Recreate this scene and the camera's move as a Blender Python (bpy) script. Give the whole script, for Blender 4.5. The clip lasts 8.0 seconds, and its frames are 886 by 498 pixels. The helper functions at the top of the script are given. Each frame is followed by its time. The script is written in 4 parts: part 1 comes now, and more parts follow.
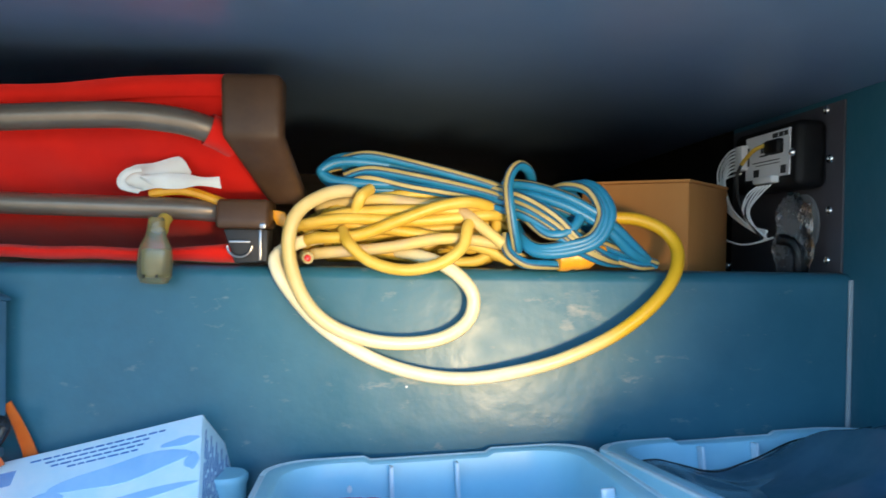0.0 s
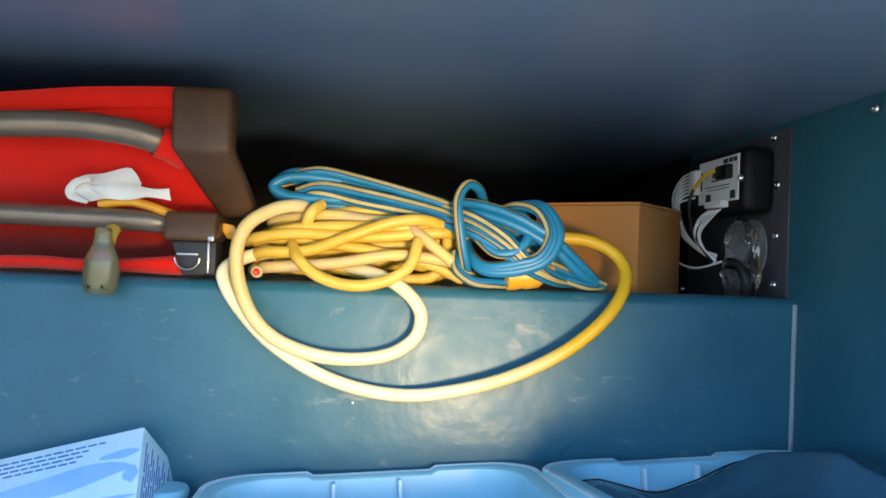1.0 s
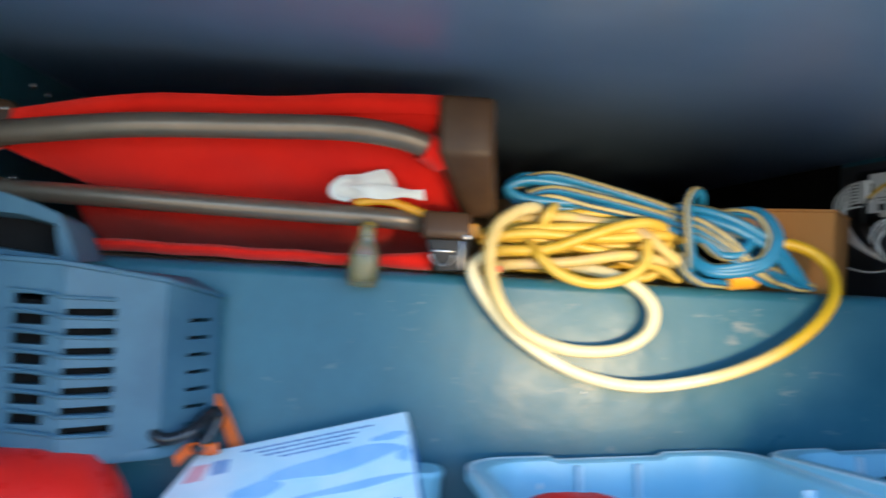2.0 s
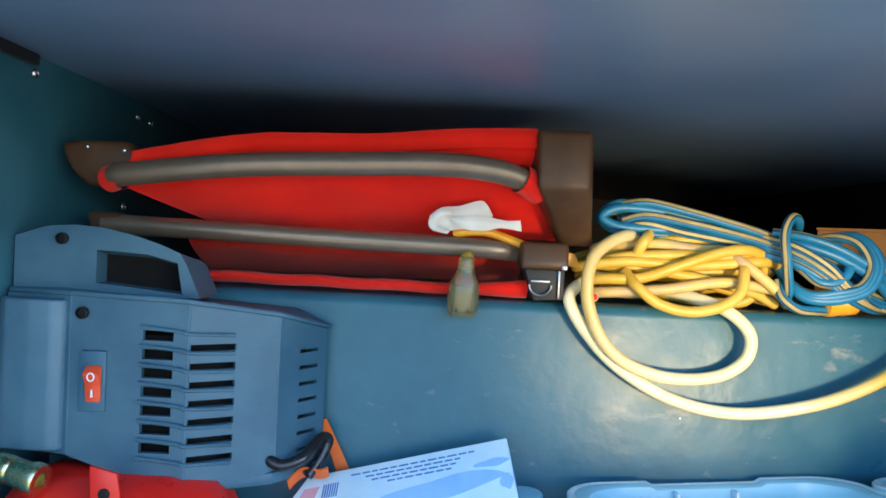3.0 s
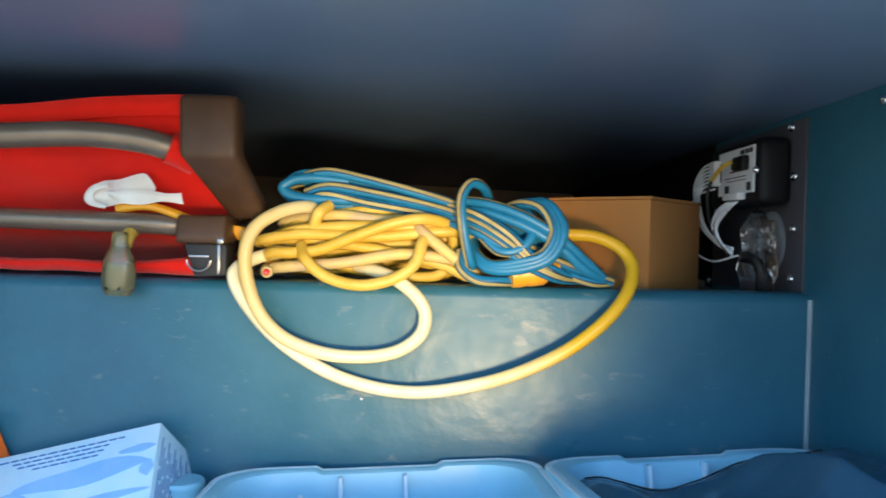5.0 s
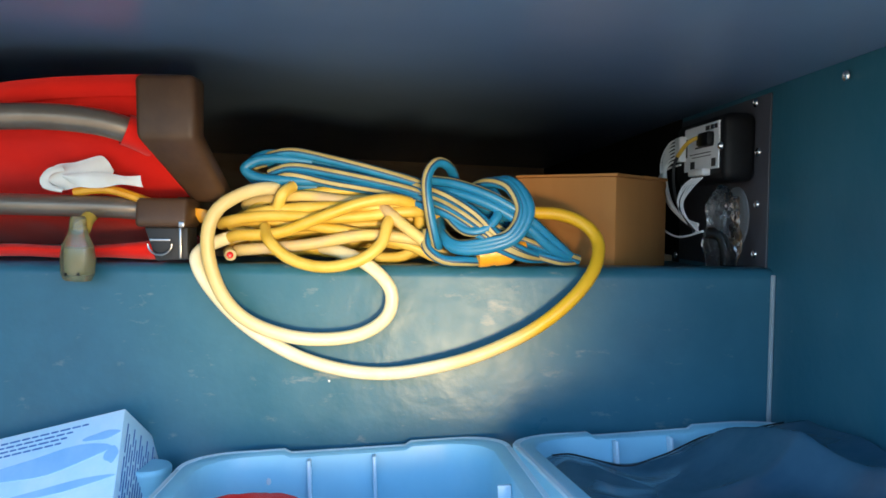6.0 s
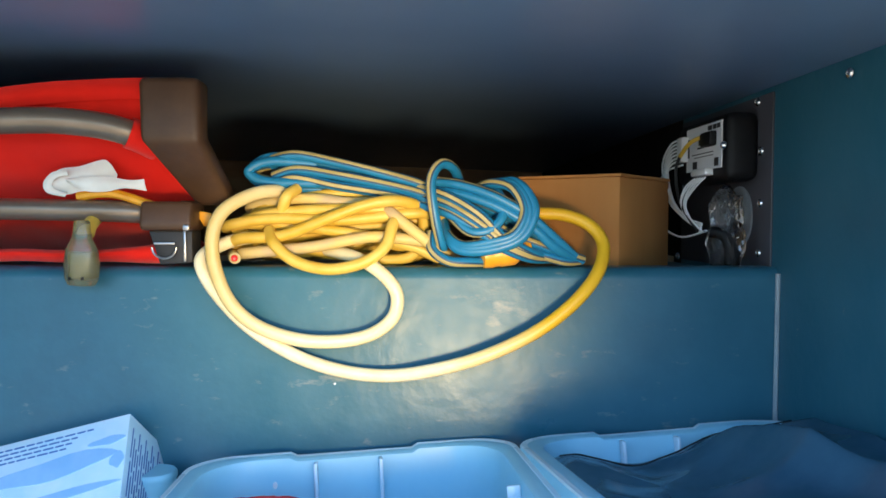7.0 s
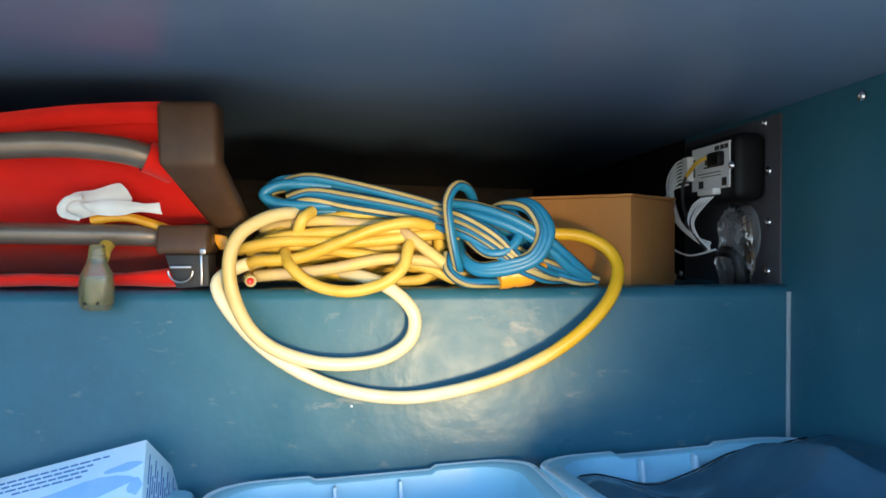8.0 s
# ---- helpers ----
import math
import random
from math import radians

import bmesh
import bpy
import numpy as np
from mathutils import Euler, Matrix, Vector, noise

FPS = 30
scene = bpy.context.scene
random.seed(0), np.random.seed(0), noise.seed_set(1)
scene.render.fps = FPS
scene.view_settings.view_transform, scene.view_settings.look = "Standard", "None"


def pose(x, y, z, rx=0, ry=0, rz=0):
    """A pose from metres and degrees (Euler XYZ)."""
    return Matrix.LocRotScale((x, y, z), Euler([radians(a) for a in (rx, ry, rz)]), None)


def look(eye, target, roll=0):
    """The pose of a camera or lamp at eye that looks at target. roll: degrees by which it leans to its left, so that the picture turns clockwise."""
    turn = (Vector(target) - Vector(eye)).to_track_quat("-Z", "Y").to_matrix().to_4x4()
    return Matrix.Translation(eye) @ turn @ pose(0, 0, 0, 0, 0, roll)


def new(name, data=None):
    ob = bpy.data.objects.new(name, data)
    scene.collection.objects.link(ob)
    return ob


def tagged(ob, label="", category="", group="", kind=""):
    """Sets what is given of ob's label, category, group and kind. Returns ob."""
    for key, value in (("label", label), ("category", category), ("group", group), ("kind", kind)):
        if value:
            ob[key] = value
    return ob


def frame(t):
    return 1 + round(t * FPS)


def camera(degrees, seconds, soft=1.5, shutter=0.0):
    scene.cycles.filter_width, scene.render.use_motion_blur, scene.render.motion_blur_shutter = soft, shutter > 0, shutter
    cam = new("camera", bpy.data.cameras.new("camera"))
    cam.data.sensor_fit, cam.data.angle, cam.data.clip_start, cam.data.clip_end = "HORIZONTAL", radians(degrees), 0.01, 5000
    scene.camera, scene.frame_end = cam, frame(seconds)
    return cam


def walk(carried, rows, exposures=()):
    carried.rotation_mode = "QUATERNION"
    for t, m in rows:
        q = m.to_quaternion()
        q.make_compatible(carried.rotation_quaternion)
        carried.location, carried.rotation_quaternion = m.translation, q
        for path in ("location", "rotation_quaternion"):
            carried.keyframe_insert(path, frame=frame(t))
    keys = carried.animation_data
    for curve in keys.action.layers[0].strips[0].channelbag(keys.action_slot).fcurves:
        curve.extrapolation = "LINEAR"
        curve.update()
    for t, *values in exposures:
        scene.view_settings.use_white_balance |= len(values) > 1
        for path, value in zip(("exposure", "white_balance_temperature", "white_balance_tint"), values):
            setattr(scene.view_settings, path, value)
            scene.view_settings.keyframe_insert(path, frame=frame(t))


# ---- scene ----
cam = camera(60.0, 8.0, soft=1.6, shutter=0.4)
PATH = [
    (0, (0.049, 0.144, 1.0), (0.144, 2.142, 0.972), 0.9),
    (0.5, (0.086, 0.142, 0.998), (0.192, 2.139, 1.012), 1.3),
    (1, (0.081, 0.138, 0.999), (0.221, 2.133, 1.022), 2.1),
    (1.5, (0.064, 0.114, 0.996), (0.25, 2.105, 1.023), 2.8),
    (1.7, (0.058, 0.113, 0.996), (0.188, 2.105, 1.021), 2.9),
    (2, (-0.169, 0.103, 0.99), (-0.013, 2.096, 1.005), 3.2),
    (2.2, (-0.224, 0.099, 1.038), (-0.157, 2.095, 0.937), 2.9),
    (3.3, (-0.218, 0.084, 1.038), (-0.198, 2.084, 1.023), 2.7),
    (3.5, (-0.22, 0.088, 1.038), (-0.185, 2.088, 1.029), 2.7),
    (4, (-0.123, 0.099, 1.055), (-0.179, 2.098, 1.012), 2.2),
    (4.5, (0.002, 0.128, 1.061), (-0.021, 2.126, 0.972), 1.8),
    (5, (0.135, 0.129, 1.017), (0.121, 2.129, 0.989), 1.4),
    (5.2, (0.148, 0.13, 1.037), (0.168, 2.128, 0.935), 1.1),
    (6.5, (0.138, 0.135, 1.017), (0.197, 2.132, 0.928), 0.6),
    (7, (0.134, 0.135, 1.018), (0.199, 2.132, 0.94), 0.2),
    (7.5, (0.124, 0.134, 1.018), (0.209, 2.132, 0.965), -0.1),
    (8, (0.098, 0.134, 1.024), (0.215, 2.13, 0.986), -0.2),
]
walk(cam, [(t, look(eye, target, roll)) for t, eye, target, roll in PATH], [(0, 2.06, 6250, 6)])

# ---- world, light ----
SKY, SUN_EL, SUN_ROT = 0.19, 0.60, 1.77
world = bpy.data.worlds.new("sky")
scene.world = world
world.use_nodes = True
wn = world.node_tree
sky = wn.nodes.new("ShaderNodeTexSky")
sky.sky_type = "NISHITA"
sky.sun_disc = False
sky.air_density, sky.dust_density, sky.ozone_density = 1.0, 1.0, 5.0
sky.sun_elevation, sky.sun_rotation = SUN_EL, SUN_ROT
wn.nodes["Background"].inputs["Strength"].default_value = SKY
wn.links.new(sky.outputs[0], wn.nodes["Background"].inputs["Color"])

sun = bpy.data.lights.new("sun", "SUN")
sun.energy, sun.angle, sun.color = 5.0, radians(0.5), (1.0, 0.87, 0.68)
new("sun", sun).matrix_world = look((3.0, -0.6, 2.1), (0, 0, 0))

# added spot lamp, source unseen: stands in for sunlight thrown back up, warm and narrow
glint = bpy.data.lights.new("added_warm_spot", "SPOT")
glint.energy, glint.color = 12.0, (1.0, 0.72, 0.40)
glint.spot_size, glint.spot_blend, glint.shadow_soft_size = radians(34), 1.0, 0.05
new("added_warm_spot", glint).matrix_world = look((0.25, 0.0, 0.868), (0.090, 0.90, 0.950))


# ---- materials ----
def nodes_of(name):
    m = bpy.data.materials.new(name)
    m.use_nodes = True
    t = m.node_tree
    return m, t, t.nodes["Principled BSDF"]


def node(t, kind, **sockets):
    n = t.nodes.new(kind)
    for k, v in sockets.items():
        n.inputs[k.replace("_", " ")].default_value = v
    return n


def surface(name, a, b, rough=0.5, metal=0.0, scale=30.0, bump=0.1, fine=220.0, rough_var=0.15, coat=0.0, sheen=0.0, alpha=1.0, transmission=0.0, lo=0.35, hi=0.65, spec=0.5, stretch=(1, 1, 1), wear=None):
    """Two colours mixed by noise, with fine relief and uneven gloss."""
    m, t, p = nodes_of(name)
    tc = node(t, "ShaderNodeTexCoord")
    mp = node(t, "ShaderNodeMapping")
    mp.inputs["Scale"].default_value = stretch
    t.links.new(tc.outputs["Object"], mp.inputs["Vector"])
    n1 = node(t, "ShaderNodeTexNoise", Scale=scale, Detail=6.0, Roughness=0.6)
    n2 = node(t, "ShaderNodeTexNoise", Scale=fine, Detail=4.0)
    for n in (n1, n2):
        t.links.new(mp.outputs[0], n.inputs["Vector"])
    ramp = node(t, "ShaderNodeValToRGB")
    ramp.color_ramp.elements[0].position, ramp.color_ramp.elements[1].position = lo, hi
    ramp.color_ramp.elements[0].color, ramp.color_ramp.elements[1].color = (*a, 1), (*b, 1)
    t.links.new(n1.outputs["Fac"], ramp.inputs["Fac"])
    colour = ramp.outputs[0]
    if wear:
        # scattered rubbed spots
        n3 = node(t, "ShaderNodeTexNoise", Scale=wear[1], Detail=8.0, Roughness=0.72)
        t.links.new(mp.outputs[0], n3.inputs["Vector"])
        cut = node(t, "ShaderNodeValToRGB")
        cut.color_ramp.elements[0].position, cut.color_ramp.elements[1].position = wear[2], wear[2] + 0.06
        t.links.new(n3.outputs["Fac"], cut.inputs["Fac"])
        mix = node(t, "ShaderNodeMix")
        mix.data_type = "RGBA"
        t.links.new(cut.outputs[0], mix.inputs[0])
        t.links.new(colour, mix.inputs[6])
        mix.inputs[7].default_value = (*wear[0], 1)
        colour = mix.outputs[2]
    t.links.new(colour, p.inputs["Base Color"])
    rr = node(t, "ShaderNodeMapRange")
    rr.inputs["To Min"].default_value, rr.inputs["To Max"].default_value = max(0.02, rough - rough_var), min(1.0, rough + rough_var)
    t.links.new(n1.outputs["Fac"], rr.inputs["Value"])
    t.links.new(rr.outputs[0], p.inputs["Roughness"])
    bp = node(t, "ShaderNodeBump", Strength=bump, Distance=0.001)
    t.links.new(n2.outputs["Fac"], bp.inputs["Height"])
    t.links.new(bp.outputs[0], p.inputs["Normal"])
    p.inputs["Metallic"].default_value = metal
    p.inputs["Coat Weight"].default_value = coat
    p.inputs["Sheen Weight"].default_value = sheen
    p.inputs["Transmission Weight"].default_value = transmission
    p.inputs["Specular IOR Level"].default_value = spec
    p.inputs["Alpha"].default_value = alpha
    return m


PAINT = surface("grey_paint", (0.024, 0.114, 0.162), (0.038, 0.138, 0.188), 0.38, scale=13, bump=1.0, fine=30, rough_var=0.22, spec=0.45, wear=((0.22, 0.23, 0.22), 38.0, 0.665))
# wall paint lightened for the ceiling, missing light put into its colour
PAINT_LIGHTENED = surface("lightened_grey_paint", (0.125, 0.205, 0.33), (0.150, 0.232, 0.365), 0.32, scale=6, bump=0.0, fine=60, rough_var=0.0)


def scuffed(m, spots):
    """Pale rubbed scratches gathered round a few spots (x, z, half width, half height)."""
    t = m.node_tree
    p = t.nodes["Principled BSDF"]
    old = p.inputs["Base Color"].links[0].from_socket
    tc = node(t, "ShaderNodeTexCoord")
    mp = node(t, "ShaderNodeMapping")
    mp.inputs["Scale"].default_value = (34, 34, 85)
    mp.inputs["Rotation"].default_value = (0, radians(12), 0)
    t.links.new(tc.outputs["Object"], mp.inputs["Vector"])
    n = node(t, "ShaderNodeTexNoise", Scale=1.0, Detail=7.0, Roughness=0.66)
    t.links.new(mp.outputs[0], n.inputs["Vector"])
    total = None
    for x, z, w, h in spots:
        place = node(t, "ShaderNodeMapping")
        place.inputs["Location"].default_value = (-x / w, 0, -z / h)
        place.inputs["Scale"].default_value = (1 / w, 0, 1 / h)
        t.links.new(tc.outputs["Object"], place.inputs["Vector"])
        far = node(t, "ShaderNodeVectorMath")
        far.operation = "LENGTH"
        t.links.new(place.outputs[0], far.inputs[0])
        near = node(t, "ShaderNodeMapRange")
        near.inputs["From Min"].default_value, near.inputs["From Max"].default_value = 1.0, 0.0
        near.inputs["To Max"].default_value = 0.17
        t.links.new(far.outputs["Value"], near.inputs["Value"])
        if total is None:
            total = near.outputs[0]
        else:
            more = node(t, "ShaderNodeMath")
            more.operation = "ADD"
            t.links.new(total, more.inputs[0])
            t.links.new(near.outputs[0], more.inputs[1])
            total = more.outputs[0]
    lift = node(t, "ShaderNodeMath")
    lift.operation = "ADD"
    t.links.new(total, lift.inputs[0])
    t.links.new(n.outputs["Fac"], lift.inputs[1])
    cut = node(t, "ShaderNodeMapRange")
    cut.inputs["From Min"].default_value, cut.inputs["From Max"].default_value = 0.63, 0.84
    cut.inputs["To Max"].default_value = 0.7
    t.links.new(lift.outputs[0], cut.inputs["Value"])
    mix = node(t, "ShaderNodeMix")
    mix.data_type = "RGBA"
    t.links.new(cut.outputs[0], mix.inputs[0])
    t.links.new(old, mix.inputs[6])
    mix.inputs[7].default_value = (0.36, 0.34, 0.29, 1)
    t.links.new(mix.outputs[2], p.inputs["Base Color"])
    return m


PAINT_RISER = scuffed(surface("scuffed_grey_paint", (0.024, 0.114, 0.162), (0.038, 0.138, 0.188), 0.38, scale=13, bump=1.0, fine=30, rough_var=0.22, spec=0.38, wear=((0.20, 0.22, 0.21), 38.0, 0.685)), ((0.160, 0.938, 0.034, 0.011), (0.215, 0.935, 0.05, 0.030), (0.275, 0.882, 0.05, 0.030), (0.045, 0.858, 0.05, 0.015)))
# near-black; in the handle and behind the slots it paints in shade
NEAR_BLACK = surface("near_black", (0.009, 0.008, 0.008), (0.014, 0.013, 0.012), 0.95, spec=0.1)
BOUNCE_BOARD = surface("brown_bounce_board", (0.42, 0.28, 0.16), (0.52, 0.36, 0.22), 0.7, scale=9, stretch=(1, 1, 4))
ASPHALT = surface("warm_bounce_ground", (0.25, 0.215, 0.17), (0.31, 0.27, 0.22), 0.9, scale=3)
VEHICLE = surface("vehicle_skin", (0.6, 0.6, 0.6), (0.66, 0.66, 0.66), 0.4, scale=3)
RED_CLOTH = surface("red_cloth", (0.78, 0.012, 0.005), (0.88, 0.020, 0.008), 0.9, scale=14, bump=0.5, fine=1400, sheen=0.15, spec=0.15)
BROWN = surface("brown_coating", (0.062, 0.031, 0.015), (0.082, 0.043, 0.022), 0.42, scale=40, bump=0.0, rough_var=0.0, spec=0.3)
TUBE = surface("taupe_tube", (0.215, 0.165, 0.120), (0.245, 0.190, 0.140), 0.34, metal=0.55, scale=40, bump=0.0, rough_var=0.0)
STEEL = surface("bright_steel", (0.65, 0.65, 0.65), (0.78, 0.78, 0.78), 0.22, metal=1.0, scale=60, rough_var=0.1)
DULL_STEEL = surface("dull_steel", (0.28, 0.28, 0.29), (0.40, 0.40, 0.41), 0.32, metal=1.0, scale=60, rough_var=0.1)
BRASS = surface("plated_brass", (0.62, 0.56, 0.28), (0.74, 0.70, 0.42), 0.25, metal=1.0, scale=60)
YELLOW = surface("yellow_jacket", (0.60, 0.36, 0.025), (0.72, 0.50, 0.10), 0.42, scale=16, bump=0.1, fine=500)
YELLOW_DIRTY = surface("worn_yellow_jacket", (0.52, 0.38, 0.20), (0.72, 0.52, 0.14), 0.5, scale=22, bump=0.15, fine=500)
BLUE = surface("blue_jacket", (0.012, 0.15, 0.31), (0.02, 0.195, 0.37), 0.38, scale=20, bump=0.1, fine=500)


def part_faded_lit(name, golden, paled, x0, x1):
    """Golden jacket painted paler along x for glare and fading, with an uneven border."""
    m = surface(name, paled[0], paled[1], 0.36, scale=14, bump=0.1, fine=500)
    t = m.node_tree
    p = t.nodes["Principled BSDF"]
    old = p.inputs["Base Color"].links[0].from_socket
    tc = node(t, "ShaderNodeTexCoord")
    sep = node(t, "ShaderNodeSeparateXYZ")
    t.links.new(tc.outputs["Object"], sep.inputs[0])
    rng_node = node(t, "ShaderNodeMapRange")
    rng_node.inputs["From Min"].default_value, rng_node.inputs["From Max"].default_value = x0, x1
    t.links.new(sep.outputs[0], rng_node.inputs["Value"])
    mix = node(t, "ShaderNodeMix")
    mix.data_type = "RGBA"
    t.links.new(rng_node.outputs[0], mix.inputs[0])
    t.links.new(old, mix.inputs[6])
    mix.inputs[7].default_value = (*golden, 1)
    t.links.new(mix.outputs[2], p.inputs["Base Color"])
    return m


# pale tones put overexposed sunlight into the colour, on top of some fading
FADED_LIT = part_faded_lit("faded_and_lit_yellow_jacket", (0.80, 0.47, 0.02), ((0.86, 0.72, 0.38), (0.90, 0.81, 0.56)), 0.11, 0.21)
FADED_LIT_INNER = part_faded_lit("worn_and_lit_yellow_jacket", (0.86, 0.74, 0.42), ((0.66, 0.44, 0.12), (0.72, 0.55, 0.22)), -0.115, -0.03)
STRIPE = surface("cream_stripe", (0.34, 0.27, 0.09), (0.46, 0.37, 0.15), 0.45, scale=30)
DARK_EDGE = surface("grimy_stripe_edge", (0.010, 0.045, 0.09), (0.016, 0.07, 0.13), 0.5, scale=40)
AMBER = surface("orange_plug", (0.75, 0.30, 0.01), (0.85, 0.40, 0.02), 0.35)
CLEAR = surface("cloudy_clear_vinyl", (0.52, 0.46, 0.24), (0.66, 0.60, 0.36), 0.2, transmission=0.8, scale=80, bump=0.2)
CARD = surface("cardboard", (0.50, 0.205, 0.050), (0.58, 0.26, 0.075), 0.85, scale=8, bump=0.25, fine=300, stretch=(1, 1, 0.15))
PAPER = surface("white_paper", (0.74, 0.69, 0.60), (0.84, 0.80, 0.72), 0.8, scale=25, bump=0.15)
LABEL = surface("white_label", (0.80, 0.81, 0.82), (0.86, 0.86, 0.87), 0.5)
INK = surface("printed_ink", (0.02, 0.02, 0.022), (0.03, 0.03, 0.03), 0.6)
BLACK = surface("black_plastic", (0.005, 0.005, 0.006), (0.009, 0.009, 0.010), 0.5, scale=50, spec=0.22)
GLOSS_BLACK = surface("glossy_black_jacket", (0.010, 0.011, 0.013), (0.016, 0.017, 0.02), 0.22, scale=50, bump=0.0, rough_var=0.0)
RUBBER = surface("black_rubber", (0.012, 0.012, 0.013), (0.02, 0.02, 0.021), 0.6)
WHITE_WIRE = surface("white_wire", (0.80, 0.80, 0.80), (0.86, 0.86, 0.85), 0.4)
TOTE = surface("milky_plastic", (0.30, 0.63, 0.78), (0.37, 0.70, 0.83), 0.38, scale=10, bump=0.0)
# paler copy of TOTE: bright light in rims and ribs, painted in
TOTE_BRIGHT_EDGE = surface("bright_edge_milky_plastic", (0.68, 0.85, 0.93), (0.74, 0.88, 0.95), 0.25, scale=10)
BAG = surface("dark_vinyl_bag", (0.034, 0.098, 0.150), (0.056, 0.130, 0.188), 0.24, scale=20, bump=0.0, rough_var=0.0)
CARTON = surface("pale_blue_carton", (0.60, 0.82, 0.93), (0.84, 0.93, 0.96), 0.35, scale=7, lo=0.4, hi=0.6)
CARTON_BLUE = surface("carton_blue_print", (0.26, 0.50, 0.78), (0.40, 0.62, 0.86), 0.4, scale=12)
CARTON_DARK = surface("carton_dark_print", (0.05, 0.16, 0.42), (0.08, 0.21, 0.48), 0.45)
MACHINE = surface("blue_grey_plastic", (0.030, 0.090, 0.142), (0.062, 0.145, 0.200), 0.5, scale=9, bump=0.12, fine=700)
RED_ENAMEL = surface("red_enamel", (0.62, 0.012, 0.008), (0.70, 0.02, 0.012), 0.3, scale=10)
ORANGE = surface("orange_plastic", (0.80, 0.13, 0.01), (0.86, 0.17, 0.02), 0.4)
FILM = surface("crinkled_clear_film", (0.92, 0.92, 0.92), (0.97, 0.97, 0.97), 0.07, transmission=1.0, bump=0.8, fine=120, rough_var=0.05)
FILM.node_tree.nodes["Principled BSDF"].inputs["IOR"].default_value = 1.26


# ---- building helpers ----
def part(name, bm, material, parent=None, label="", smooth=True, angle=40):
    me = bpy.data.meshes.new(name)
    bmesh.ops.recalc_face_normals(bm, faces=bm.faces)
    if smooth:
        for f in bm.faces:
            f.smooth = True
        lim = radians(angle)
        for e in bm.edges:
            if len(e.link_faces) == 2 and e.calc_face_angle(0) > lim:
                e.smooth = False
    bm.to_mesh(me)
    bm.free()
    for m in material if isinstance(material, (list, tuple)) else [material]:
        me.materials.append(m)
    ob = new(name, me)
    if parent:
        ob.parent = parent
    if label:
        ob["label"] = label
    return ob


def thing(name, label, category, group="", at=(0, 0, 0)):
    ob = new(name)
    ob.empty_display_size = 0.05
    ob.location = at
    return tagged(ob, label, category, group)


def box_bm(x0, x1, y0, y1, z0, z1, bevel=0.0, seg=2, m=None):
    bm = bmesh.new()
    bmesh.ops.create_cube(bm, size=1, matrix=Matrix.Translation(((x0 + x1) / 2, (y0 + y1) / 2, (z0 + z1) / 2)) @ Matrix.Diagonal((x1 - x0, y1 - y0, z1 - z0, 1)))
    if bevel:
        bmesh.ops.bevel(bm, geom=bm.edges[:], offset=bevel, segments=seg, affect="EDGES", profile=0.5)
    if m:
        bm.transform(m)
    return bm


def prism(points, lo, hi, axis="z", bevel=0.0, seg=2):
    """A polygon drawn in the two other axes, pulled from lo to hi along the axis."""
    def put(a, b, c):
        return {"z": (a, b, c), "y": (a, c, b), "x": (c, a, b)}[axis]
    bm = bmesh.new()
    low = [bm.verts.new(put(a, b, lo)) for a, b in points]
    top = [bm.verts.new(put(a, b, hi)) for a, b in points]
    n = len(points)
    bm.faces.new(low), bm.faces.new(top)
    for i in range(n):
        bm.faces.new((low[i], low[(i + 1) % n], top[(i + 1) % n], top[i]))
    bmesh.ops.recalc_face_normals(bm, faces=bm.faces)
    if bevel:
        bmesh.ops.bevel(bm, geom=bm.edges[:], offset=bevel, segments=seg, affect="EDGES", profile=0.5)
    return bm


def spline(points, per=10, closed=False):
    """Catmull-Rom through the points."""
    p = [Vector(q) for q in points]
    n = len(p)
    out = []
    for i in range(n if closed else n - 1):
        a, b, c, d = (p[(i + k) % n] if closed else p[min(max(i + k, 0), n - 1)] for k in (-1, 0, 1, 2))
        for s in range(per):
            t = s / per
            out.append(0.5 * (2 * b + (c - a) * t + (2 * a - 5 * b + 4 * c - d) * t * t + (3 * b - a - 3 * c + d) * t ** 3))
    if not closed:
        out.append(p[-1])
    return out


def sweep(bm, line, radius, sides=10, stripe=0, turns=0.0, taper=None, caps=True, stripe_at=0, closed=False):
    """A tube along the line; the first `stripe` of its sides take material 1, winding by that many turns."""
    line = [Vector(q) for q in line]
    n = len(line)
    rings, up = [], Vector((0.13, 0.21, 0.97))
    for i, p in enumerate(line):
        d = (line[min(i + 1, n - 1)] - line[max(i - 1, 0)]).normalized()
        up = (up - d * up.dot(d))
        up = up.normalized() if up.length > 1e-4 else d.orthogonal().normalized()
        side = d.cross(up)
        r = radius * (taper(i / (n - 1)) if taper else 1)
        w = 2 * math.pi * turns * i / n
        rings.append([bm.verts.new(p + r * (math.cos(w + 2 * math.pi * k / sides) * up + math.sin(w + 2 * math.pi * k / sides) * side)) for k in range(sides)])
    for a, b in zip(rings, rings[1:]):
        for k in range(sides):
            f = bm.faces.new((a[k], a[(k + 1) % sides], b[(k + 1) % sides], b[k]))
            w = (k - stripe_at) % sides
            f.material_index = 1 if w < stripe else (2 if stripe and w in (stripe, sides - 1) else 0)
    if caps:
        bm.faces.new(rings[0][::-1]), bm.faces.new(rings[-1])
    return bm


def tube(points, radius, per=10, **kw):
    return sweep(bmesh.new(), spline(points, per), radius, **kw)


